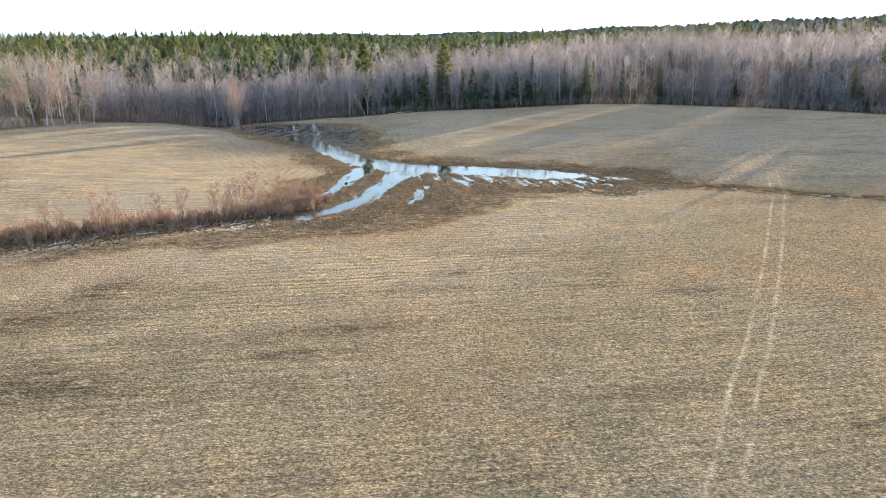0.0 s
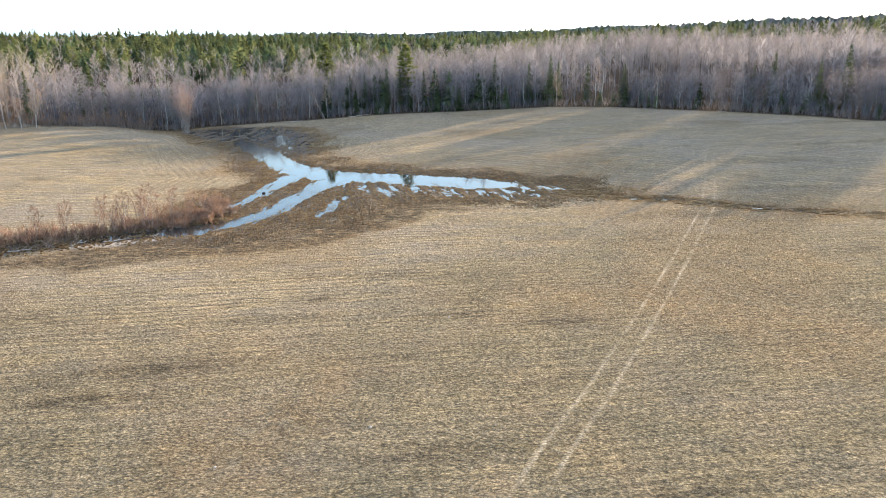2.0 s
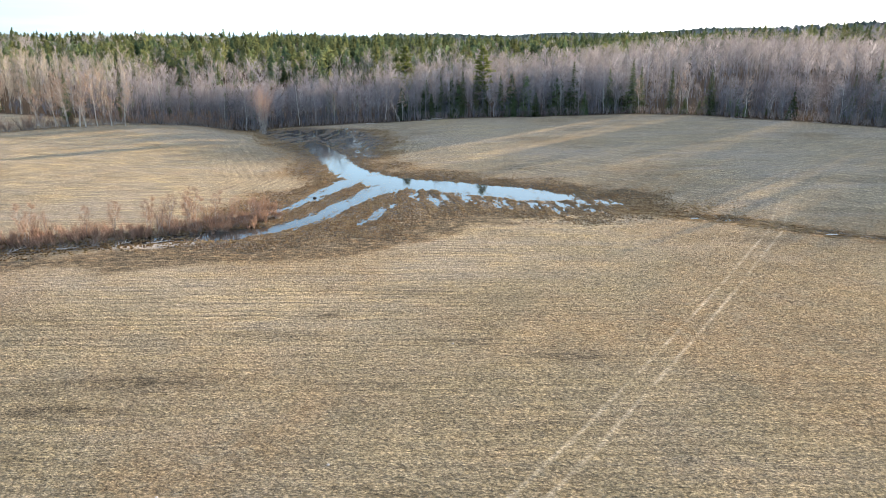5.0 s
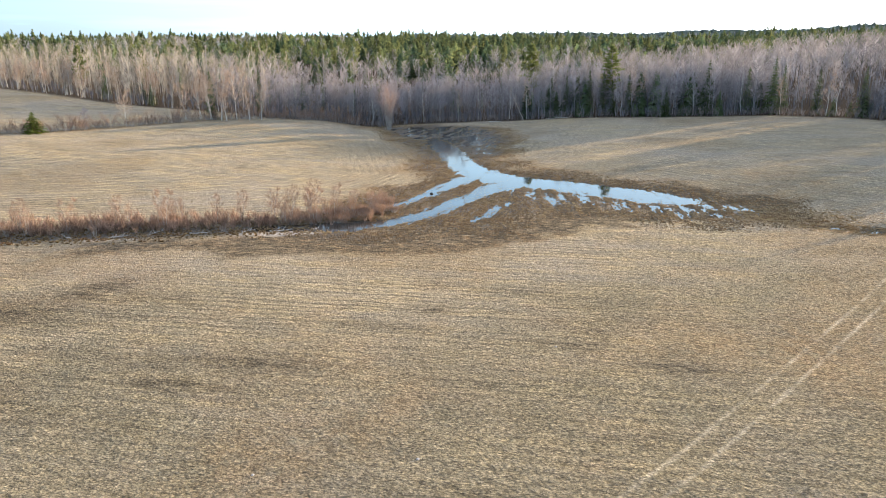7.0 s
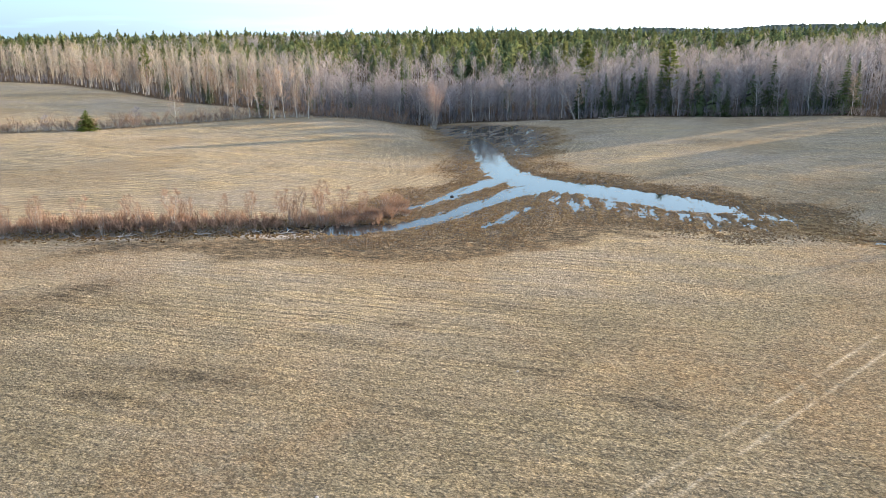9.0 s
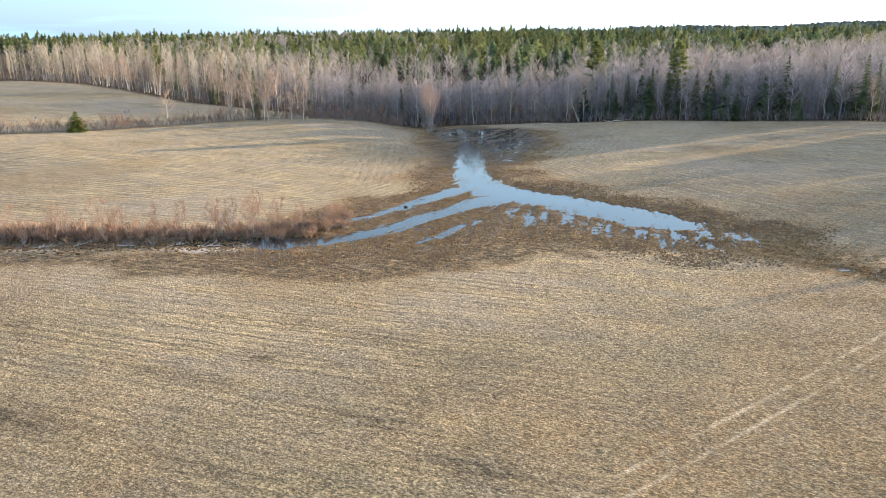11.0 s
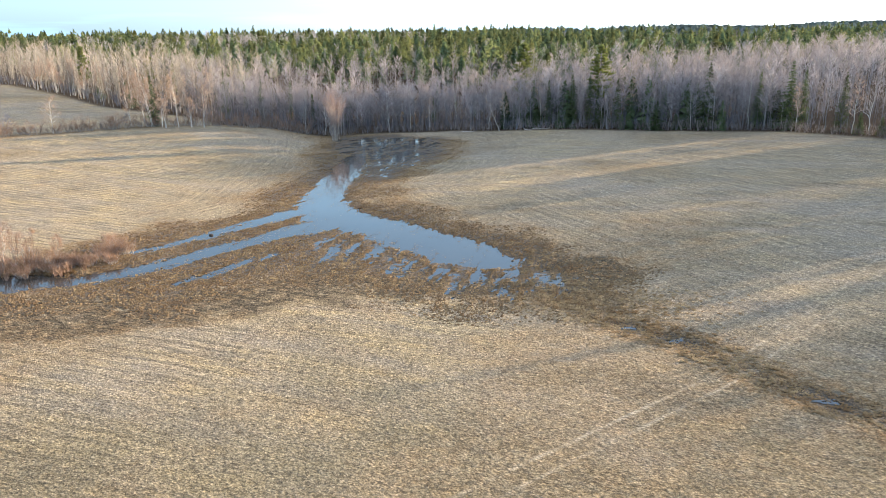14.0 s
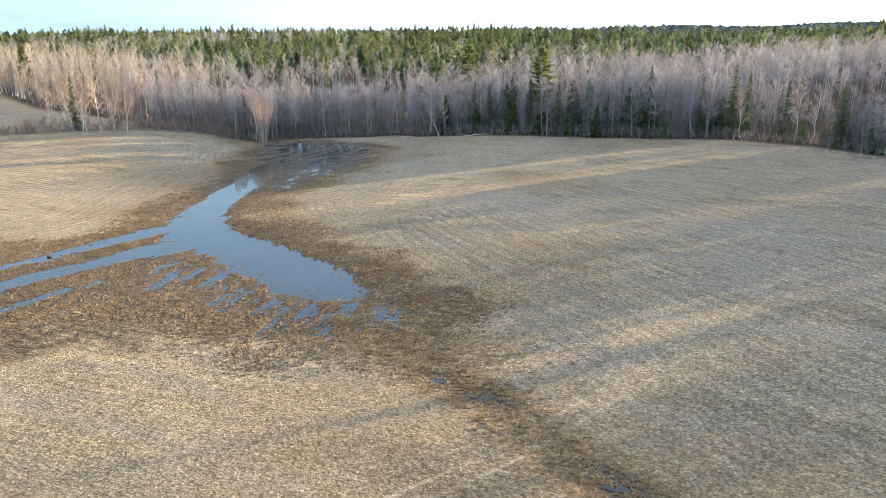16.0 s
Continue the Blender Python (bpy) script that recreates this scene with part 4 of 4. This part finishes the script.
def light_pine(seed, tall, wide, clumps):
    """A broad pine of few pieces: a trunk and irregular clumps of needles in a rounded crown."""
    random.seed(seed)
    g = Geo()
    g.tube([(0, 0, 0), (0, 0, tall * 0.95)], [0.22, 0.03], 3)
    for k in range(clumps):
        f = 0.34 + 0.58 * ((k + random.random()) / clumps) ** 0.85
        a, rr = random.uniform(0, 6.283), random.uniform(0.35, 1.0)
        l = wide * min(1.0, 1.75 * (1.02 - f)) ** 0.9 * rr
        c = Vector((math.cos(a) * l, math.sin(a) * l, tall * f + random.uniform(-0.3, 0.3)))
        shade = random.uniform(0, 0.5)
        for t in range(4):
            d = Vector((math.cos(a) * 0.6 + random.uniform(-1, 1), math.sin(a) * 0.6 + random.uniform(-1, 1), random.uniform(-0.15, 0.8))).normalized()
            o = c + Vector((random.uniform(-0.5, 0.5), random.uniform(-0.5, 0.5), random.uniform(-0.25, 0.25)))
            size = 0.40 + 0.60 * min(1.0, 2.4 * (1.02 - f))
            g.blade(o - d * 0.3, o + d * random.uniform(0.6, 1.2) * size, 0.75 * size, shade + random.uniform(0, 0.3))
    for k in range(4):
        a = 1.57 * k
        g.blade((0.6 * math.cos(a), 0.6 * math.sin(a), tall * 0.78), (0, 0, tall), 1.7, 0.1)
    return g.arrays()


def scatter(n, seed, box, lo, hi, thick=None):
    """Random places in the woods between lo and hi metres from the field edge."""
    r = np.random.RandomState(seed)
    x0, x1, y0, y1 = box
    x, y = r.uniform(x0, x1, n * 6), r.uniform(y0, y1, n * 6)
    e = from_edge(x, y)
    ok = (e > lo) & (e < hi)
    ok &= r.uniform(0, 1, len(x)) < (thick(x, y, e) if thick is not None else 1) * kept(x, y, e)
    x, y = x[ok][:n], y[ok][:n]
    return x, y, r


def mass(name, model, xyr, material, label, sizes, shade=0.3, grown=None):
    x, y, r = xyr
    n = len(x)
    across = x * math.cos(az) - y * math.sin(az)
    s = r.uniform(*sizes, n) * (1 + 0.15 * wave_noise(across * 0.085, 0.004 * y, 85, 2) + 0.07 * wave_noise(x * 0.03, y * 0.03, 87, 2))
    s = s * (grown(x, y) if grown else 1)
    z = land(x, y) - 0.1
    P = np.stack([x, y, z, r.uniform(0, 6.28, n), s, s * r.uniform(0.9, 1.15, n)], 1)
    spread(name, *model, P, material, label, "trees", r.uniform(0, shade, n), tones=np.clip(r.normal(0, 0.26, n), -0.5, 0.6))


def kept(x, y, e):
    """Share of trees that stand: few in added lanes that let streaks of sun through, half in the west for the same sun.
    """
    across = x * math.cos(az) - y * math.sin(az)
    sun_lane = sm(-118, -114, across) * sm(-93, -97, across) + 0.8 * sm(-70, -67, across) * sm(-59, -62, across)
    return (1 - 0.92 * sun_lane * sm(95, 75, e)) * (1 - 0.55 * sm(-200, -222, across) * sm(120, 90, e))


def spaced(gap, seed, box, lo, hi, keep=None):
    """Places about gap metres apart in the woods, between lo and hi metres from the field edge."""
    r = np.random.RandomState(seed)
    X, Y = np.meshgrid(np.arange(box[0], box[1], gap), np.arange(box[2], box[3], gap))
    x, y = X.ravel() + r.uniform(-0.48, 0.48, X.size) * gap, Y.ravel() + r.uniform(-0.48, 0.48, X.size) * gap
    e = from_edge(x, y)
    ok = (e > lo) & (e < hi) & (x > 30 - 1.7 * y) & (x < 60 + 0.64 * y)
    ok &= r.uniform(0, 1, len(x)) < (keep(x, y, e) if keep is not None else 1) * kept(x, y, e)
    return x[ok], y[ok], r


def evergreen(x, y, e):
    """How far evergreens take over from hardwoods: soon in the west, late in the east, in uneven patches."""
    start = np.interp(x - 0.12 * (y - 230), [-260, -150, -80, -20, 40, 110], [100, 80, 74, 112, 170, 220])
    return sm(-22, 22, e - start + 34 * wave_noise(x * 0.018, y * 0.018, 81, 3))


def patchy(seed, lo, hi, size=0.016):
    """Evergreens of one kind, thick in some places and thin in others."""
    return lambda x, y, e: evergreen(x, y, e) * (0.08 + 0.92 * sm(lo, hi, wave_noise(x * size, y * size * 0.6, seed, 3)))


younger_west = lambda x, y: 1 - 0.10 * sm(-35, -75, x)
hardwood = lambda x, y, e: 1 - 0.93 * evergreen(x, y, e)
thin_east = lambda x, y, e: 1 - sm(45, 72, x) * sm(42, 34, e)
# the front ranks in full height, then crowns that show over them
for i in range(4):
    mass("leafless_woods", light_tree(500 + i, 11.5 + i, 2.9 + 0.2 * i), spaced(6.2, 600 + i, (-130, 150, 140, 300), 2.0, 30, thin_east), TWIG,
         "leafless grey-pink hardwoods at the front of the woods", (0.78, 1.10), 0.6, younger_west)
for i in range(3):
    mass("hardwood_crowns", crown_top(510 + i, 13 + i, 3.3), spaced(8.0, 610 + i, (-200, 420, 150, 470), 26, 210, hardwood), TWIG,
         "crowns of leafless grey-pink hardwoods deep in the woods", (0.82, 1.14), 0.7, younger_west)
mass("low_woods", light_tree(505, 11, 3.2), scatter(470, 606, (55, 260, 90, 300), 3, 42, lambda x, y, e: sm(45, 75, x)), LOW_TWIG, "low brushy hardwoods on the eastern edge", (0.65, 1.0), shade=0.6)
in_west = lambda x, y, e: sm(-105, -125, x)
for i in range(2):
    mass("poplar_woods", light_tree(530 + i, 15 + i, 2.4, 0.18, 30, 8, 0.9, 0.06), spaced(5.0, 614 + i, (-430, -100, 195, 330), 1.0, 44, in_west), PALE_TWIG,
         "tall pale leafless poplars behind the western field", (0.8, 1.08), shade=0.8)
mass("undergrowth", brush_model(481, 3.2, 1.3, 8), spaced(2.3, 607, (-330, 150, 150, 300), 0.8, 11), SHADED_UNDER, "tangled leafless undergrowth inside the woods", (0.6, 1.5), shade=0.6)
mass("saplings", light_tree(508, 7.5, 2.2, 0.10, 20, 8, 0.6, 0.05), spaced(3.3, 617, (-130, 130, 150, 260), 1.2, 13), SHADED_UNDER, "leafless saplings crowding under the edge trees", (0.55, 1.15), shade=0.4)
mass("young_firs", light_conifer(523, 6.5, 2.2, 11, 7, 0.02), scatter(44, 608, (-26, 46, 225, 252), 2.5, 16), NEEDLE, "young dark firs under the edge trees", (0.5, 1.6), shade=0.4)
mass("edge_firs", light_conifer(524, 4.5, 1.5, 8, 6, 0.03), scatter(34, 609, (40, 135, 150, 250), 2.5, 12), NEEDLE, "scattered young firs at the woods' edge", (0.4, 1.5), shade=0.4)
mass("slim_spruces", light_conifer(525, 12, 1.3, 11, 6, 0.25), spaced(17, 616, (-230, -30, 195, 300), 8, 60), NEEDLE, "slim dark spruces among the bare trees", (0.6, 1.1), shade=0.7)

# evergreens behind, their tops stacked up the rising ground
deep_box = (-420, 470, 190, 640)
mass("spruce_woods", light_conifer(520, 12.8, 4.1, 11, 8, 0.30, 0.46), spaced(11.5, 620, deep_box, 18, 330, patchy(101, -0.35, 0.15)), NEEDLE, "dark green spruce woods", (0.66, 1.14), shade=0.6)
mass("fir_woods", light_conifer(521, 10.5, 3.8, 10, 8, 0.30, 0.44), spaced(12.0, 621, deep_box, 18, 330, patchy(103, -0.2, 0.3)), NEEDLE, "mid-green fir woods", (0.62, 1.18), shade=0.9)
mass("pine_woods", light_pine(522, 13.5, 5.0, 50), spaced(10.5, 622, deep_box, 24, 340, patchy(105, -0.3, 0.2)), PINE_NEEDLE, "tall yellow-green pine woods", (0.66, 1.14), shade=0.7)
mass("tall_pines", light_pine(526, 20, 4.6, 60), spaced(30, 625, deep_box, 40, 340, evergreen), PINE_NEEDLE, "tall pines standing over the woods", (0.75, 0.98), shade=0.7)
mass("grey_woods", crown_top(503, 14.5, 3.6, 14, 7, 0.08), spaced(10.5, 623, deep_box, 45, 330, patchy(107, 0.05, 0.45)), TWIG, "grey hardwoods among evergreens", (0.8, 1.1), shade=0.5)
green_west = lambda x, y, e: 1 - 0.72 * sm(60, 260, x - 0.25 * (y - 300))
grey_east = lambda x, y, e: 0.10 + 0.80 * sm(40, 240, x - 0.25 * (y - 300))
far_box = (-950, 760, 300, 900)
mass("distant_woods", light_conifer(540, 14, 4.6, 8, 6, 0.4, 0.46), spaced(15, 640, far_box, 320, 600, green_west), NEEDLE, "distant dark evergreen woods", (0.7, 1.25), shade=0.9)
mass("distant_pines", light_pine(542, 16, 4.6, 16), spaced(17, 643, far_box, 320, 600, green_west), PINE_NEEDLE, "distant yellow-green pine woods", (0.7, 1.15), shade=0.9)
mass("distant_grey_woods", crown_top(504, 13, 4.4, 10, 6, 0.13), spaced(15, 644, (-100, 760, 280, 900), 205, 600, grey_east), TWIG, "distant grey hardwoods", (0.8, 1.15), shade=0.8)
to_east = lambda x, y, e: 0.15 + 0.85 * sm(-0.05, 0.25, x / y)
mass("far_woods", dome_crown(543, 12, 5.0), scatter(4200, 645, (-1300, 1500, 600, 1500), 560, 1400), HAZED_WOODS, "far mixed woods rising to the ridge", (0.5, 1.2), shade=1.0)
mass("far_grey_woods", dome_crown(544, 11, 5.0), scatter(2600, 646, (-500, 1400, 560, 1400), 520, 1300, to_east), TWIG, "far leafless grey woods on the slope", (0.6, 1.1), shade=0.6)
mass("hill_woods", dome_crown(541, 4.5, 5.2), scatter(10500, 641, (-2400, 2600, 1100, 2700), 1000, 3600), HAZED_WOODS, "far wooded ridge on the horizon", (0.4, 1.35), shade=0.9)
# extra trees added to close a sunny gap in the woods' shadow
mass("corner_woods", light_tree(507, 12, 3.4), scatter(11, 647, (112, 130, 158, 186), 2.5, 22), LOW_TWIG, "tall leafless trees at the field corner", (0.85, 1.05), shade=0.6)

# low brush along the field edge
x, y = np.array(along_edge(0.45, -0.8, 3.5)).T
mass("edge_brush", brush_model(480, 2.2, 1.1, 9), (x, y, np.random.RandomState(9)), BRUSH, "low brown brush where the woods meet the field", (0.5, 1.3))


# ---------------------------------------------------------------- small water, grass and sedge
def puddle(x, y, long, wide, turn):
    bm = bmesh.new()
    z = min(height(x + a, y + b) for a in (-0.4, 0, 0.4) for b in (-0.4, 0, 0.4)) + 0.045
    ring = []
    for k in range(28):
        a = 2 * math.pi * k / 28
        r = 1 + 0.22 * math.sin(3 * a + x) + 0.16 * math.sin(5 * a + y) + 0.08 * math.sin(9 * a)
        ring.append(bm.verts.new((long * r * math.cos(a), wide * r * math.sin(a), 0)))
    bm.faces.new(ring)
    me = bpy.data.meshes.new("puddle")
    bm.to_mesh(me)
    bm.free()
    me.materials.append(WATER)
    ob = tagged(new("puddle", me), "small puddle lying in the wet grass", "puddle", "puddles along the ditch")
    ob.matrix_basis = pose(x, y, z, 0, 0, turn)


for x, y, a, b, t in ((40.6, 108.2, 0.7, 0.3, 20), (44.7, 107.1, 0.9, 0.3, 60), (55.8, 101, 0.9, 0.4, 30),
                      (30, 120, 0.6, 0.25, 60), (32.3, 119.6, 0.45, 0.2, 60)):
    puddle(x, y, a, b, t)


def tuft_model(seed, tall, wide, blades, long=1.0):
    """A low tuft, stretched along x by long."""
    random.seed(seed)
    g = Geo()
    for k in range(blades):
        a = 6.283 * (k + random.random()) / blades
        r = wide * random.uniform(0.6, 1.0)
        side = Vector((-math.sin(a), math.cos(a), 0)) * 0.5 * wide
        root = Vector((math.cos(a), math.sin(a), 0)) * 0.2 * wide
        tip = Vector((math.cos(a) * r, math.sin(a) * r, tall * random.uniform(0.6, 1.0)))
        pull = Vector((long, 1, 1))
        g.add([(root - side) * pull, (root + side) * pull, tip * pull], [(0, 1, 2)], random.uniform(0, 0.4))
    return g.arrays()


def tufts(name, n, seed, box, model, material, label, sizes, keep, turn=None):
    r = np.random.RandomState(seed)
    x, y = r.uniform(box[0], box[1], n), r.uniform(box[2], box[3], n)
    ok = r.uniform(0, 1, n) < keep(x, y)
    x, y = x[ok], y[ok]
    s = r.uniform(*sizes, len(x))
    P = np.stack([x, y, land(x, y) - 0.01, r.uniform(0, 6.28, len(x)) if turn is None else r.normal(turn, 0.35, len(x)), s, s * r.uniform(0.7, 1.2, len(x))], 1)
    spread(name, *model, P, material, label, "grass", np.clip(0.4 + 0.35 * wave_noise(x * 0.3, y * 1.0, 91, 3), 0, 1) * 0.9)


dry = lambda x, y: sm(2, 7, np.minimum(away(POND, x, y), away(SOAKED, x, y))) * np.clip(0.62 + 0.42 * wave_noise((y - 0.13 * x) * 1.6, x * 0.16, 95, 3), 0, 1) * sm(119, 92, y) * (away(STREAM, x, y) > 1) * sm(0.14, 0.3, np.abs(from_ruts(x, y) - 0.76))
tufts("dry_grass", 150000, 700, (-62, 82, 18, 118), tuft_model(701, 0.034, 0.085, 3, 1.3), STRAW, "short dry straw-coloured grass tufts", (0.6, 1.35), dry, 0.13)


def marsh(x, y):
    up = land(x, y) - WATER_LEVEL
    return (0.35 + 0.65 * sm(-0.15, 0.35, wave_noise(row_across(x, y) * 0.8, y * 0.12, 99, 3))) * sm(9, 0.5, np.minimum(away(POND, x, y), away(SOAKED, x, y)) + 2.5 * wave_noise(x * 0.12, y * 0.12, 51, 4)) * (1 - 0.75 * sm(2, -2, away(SOAKED, x, y)) * sm(0, 2, away(POND, x, y)) * sm(150, 165, y) - 0.5 * sm(2, -2, away(SOAKED, x, y)) * sm(165, 150, y)) * (0.9 * (up > 0.015) + 0.45 * (up <= 0.015) * sm(-0.085, 0.0, up))


def specks(x, y):
    """Tussocks standing in rows in the shallows."""
    rows_ = wave_noise(row_across(x, y) * 0.9, y * 0.16, 97, 4, 0.75)
    wet = away(POND, x, y)
    return sm(-0.02, 0.45, rows_) * sm(-4.5, -0.8, wet) * sm(4, 1, wet) * (0.45 + 0.55 * sm(2, 12, x))


def shallow_tufts():
    r = np.random.RandomState(731)
    x, y = r.uniform(-40, 34, 260000), r.uniform(94, 182, 260000)
    ok = r.uniform(0, 1, len(x)) < specks(x, y)
    x, y = x[ok], y[ok]
    s = r.uniform(0.5, 1.3, len(x))
    P = np.stack([x, y, np.maximum(land(x, y), WATER_LEVEL - 0.03) - 0.01, r.uniform(0, 6.28, len(x)), s, s], 1)
    spread("water_sedge", *tuft_model(732, 0.08, 0.11, 4), P, RUSTY, "brown sedge tussocks standing in shallow water", "grass", r.uniform(0, 0.9, len(x)))


shallow_tufts()
tufts("sedge", 230000, 710, (-72, 42, 88, 215), tuft_model(711, 0.10, 0.19, 4), RUSTY, "rust-brown sedge tussocks round the flood water", (0.6, 1.5), marsh)
tufts("ditch_sedge", 34000, 712, (24, 78, 90, 122), tuft_model(713, 0.09, 0.20, 4), RUSTY, "golden-brown sedge along the wet ditch", (0.6, 1.5),
      lambda x, y: 0.6 * np.exp(-((x - 36) / 8) ** 2 - ((y - 114) / 4.5) ** 2) + 0.8 * sm(1.4, -0.5, away(DITCH, x, y) + 1.0 * wave_noise(x * 0.3, y * 0.3, 53, 2)))


def tussock_model(seed):
    """A sedge hummock: a low uneven dome, steep on its sides."""
    random.seed(seed)
    g = Geo()
    ring = [(math.cos(1.047 * k) * random.uniform(0.75, 1.1) * 0.21, math.sin(1.047 * k) * random.uniform(0.75, 1.1) * 0.21, 0) for k in range(6)]
    g.add([*ring, (0.02, 0.01, 0.15)], [(k, (k + 1) % 6, 6) for k in range(6)], 0.1)
    return g.arrays()


hummocks = lambda x, y: sm(9.0, 4.5, np.minimum(away(POND, x, y), away(SOAKED, x, y)) + 3 * wave_noise(x * 0.12, y * 0.12, 51, 4)) * sm(0.0, 0.04, land(x, y) - WATER_LEVEL) * (0.35 + 0.65 * sm(-0.2, 0.3, wave_noise(row_across(x, y) * 0.7, y * 0.15, 93, 3))) * (1 - 0.8 * sm(145, 160, y)) * (away(STREAM, x, y) > 1.2) * (0.3 + 0.7 * sm(-30, -18, x))
tufts("hummocks", 165000, 714, (-58, 40, 84, 180), tussock_model(715), MARSH, "brown sedge hummocks crowding the wet hollow", (0.35, 0.95), hummocks)
n_low = 640
r_low = np.random.RandomState(725)
g_low = r_low.uniform(0, 1, n_low)
x = np.interp(g_low, [0, 0.12, 0.3, 0.55, 0.8, 1.0], [-17.5, -24, -33, -45, -60, -85]) + r_low.uniform(-0.8, 0.8, n_low)
y = np.interp(g_low, [0, 0.12, 0.3, 0.55, 0.8, 1.0], [97, 92, 87.5, 81, 73.5, 61]) + r_low.triangular(-1.2, 1.0, 6.5, n_low)
mass("stream_thicket", brush_model(482, 1.0, 0.7, 8), (x, y, r_low), ALDER, "low tangled brown thicket along the stream", (0.6, 1.5), shade=0.4)
bank_side = lambda x, y: sm(5.5, 0.8, away(STREAM, x, y)) * 0.9
tufts("stream_sedge", 20000, 720, (-100, -17, 54, 102), tuft_model(721, 0.20, 0.24, 6), RUSTY, "tall brown sedge along the stream banks", (0.6, 1.4), bank_side)


PALE_STONES = [(0.4, 38.1, 0.08), (8.1, 42.1, 0.09), (12.8, 59.8, 0.09)]


# ---------------------------------------------------------------- stones, stumps and fallen wood
def stone(x, y, size, look_of, label, seed, sink=0.3):
    """A rounded, uneven boulder sunk a little into the ground."""
    random.seed(seed)
    bm = bmesh.new()
    bmesh.ops.create_icosphere(bm, subdivisions=3, radius=1.0)
    for v in bm.verts:
        n = noise.noise(v.co * 1.3 + Vector((seed, 0, 0))) * 0.28 + noise.noise(v.co * 3.1) * 0.10
        v.co = v.co * (1 + n)
        v.co.z *= 0.62
    me = bpy.data.meshes.new("stone")
    bm.to_mesh(me)
    bm.free()
    me.materials.append(look_of)
    ob = tagged(new("stone", me), label, "stone")
    ob.matrix_basis = pose(x, y, height(x, y) + size * (0.62 - sink), 0, 0, seed * 50) @ Matrix.Scale(size, 4)


DARK_STONE = plain("wet_dark_stone", (0.025, 0.022, 0.020), (0.075, 0.066, 0.058), 6.0, 0.5)
stone(-15.9, 115.9, 0.28, DARK_STONE, "dark wet boulder at the water's edge", 3)
stone(-15.2, 116.9, 0.15, DARK_STONE, "small dark wet boulder beside the water", 5)
for n, (x, y, s) in enumerate(PALE_STONES):
    stone(x, y, s, STONE, "pale stone lying in the dry grass", 11 + n)


def fallen_branch(seed, long):
    """A bleached fallen limb with a few side branches."""
    random.seed(seed)
    root = new("fallen_branch")
    stem, side = Geo(), Geo()
    way = [Vector((long * (i / 6 - 0.5), 0.06 * long * math.sin(i * 1.3 + seed), 0.10 + 0.05 * long * (i / 6) ** 2)) for i in range(7)]
    stem.tube(way, [0.085 * (1 - 0.8 * i / 6) for i in range(7)], 6)
    for k in range(6):
        p = way[1 + k % 5]
        d = Vector((random.uniform(0.2, 1), random.uniform(-1, 1), random.uniform(0.0, 0.7))).normalized()
        l = long * random.uniform(0.15, 0.35)
        side.tube([p, p + d * l * 0.5 + Vector((0, 0, 0.03)), p + d * l], [0.035, 0.022, 0.006], 4)
    part("limb", stem, DEADWOOD, root)
    part("side_branch", side, DEADWOOD, root)
    return root


limbs = [fallen_branch(801, 3.2), fallen_branch(802, 2.2)]
plant(limbs, [(-26.5, 87.6, 1.0, 20), (-30.5, 86.0, 1.0, 60), (-35.5, 83.2, 0.9, 10), (-44, 78.6, 1.1, 40), (-22.8, 89.6, 0.8, 100), (-50, 76.5, 0.9, 160), (-41, 81.5, 0.9, 75), (-57, 72.2, 1.0, 15),
              (-12, 231.5, 1.6, 20), (-16, 231, 1.3, 170), (72, 213.5, 1.4, 130), (88, 200.5, 1.1, 150), (-33, 230, 1.2, 0)], "bleached fallen branch lying on the ground", "branch", "fallen branches")

# a birch that leans out from the woods
leaner = bare_tree(480, 11, 1.2, True, 1, "leaning_birch", 2)
tagged(leaner, "bare white birch leaning over at the woods' edge", "tree")
leaner.matrix_basis = pose(-24.5, 231.8, height(-24.5, 231.8) - 0.1, 0, -24, 0)
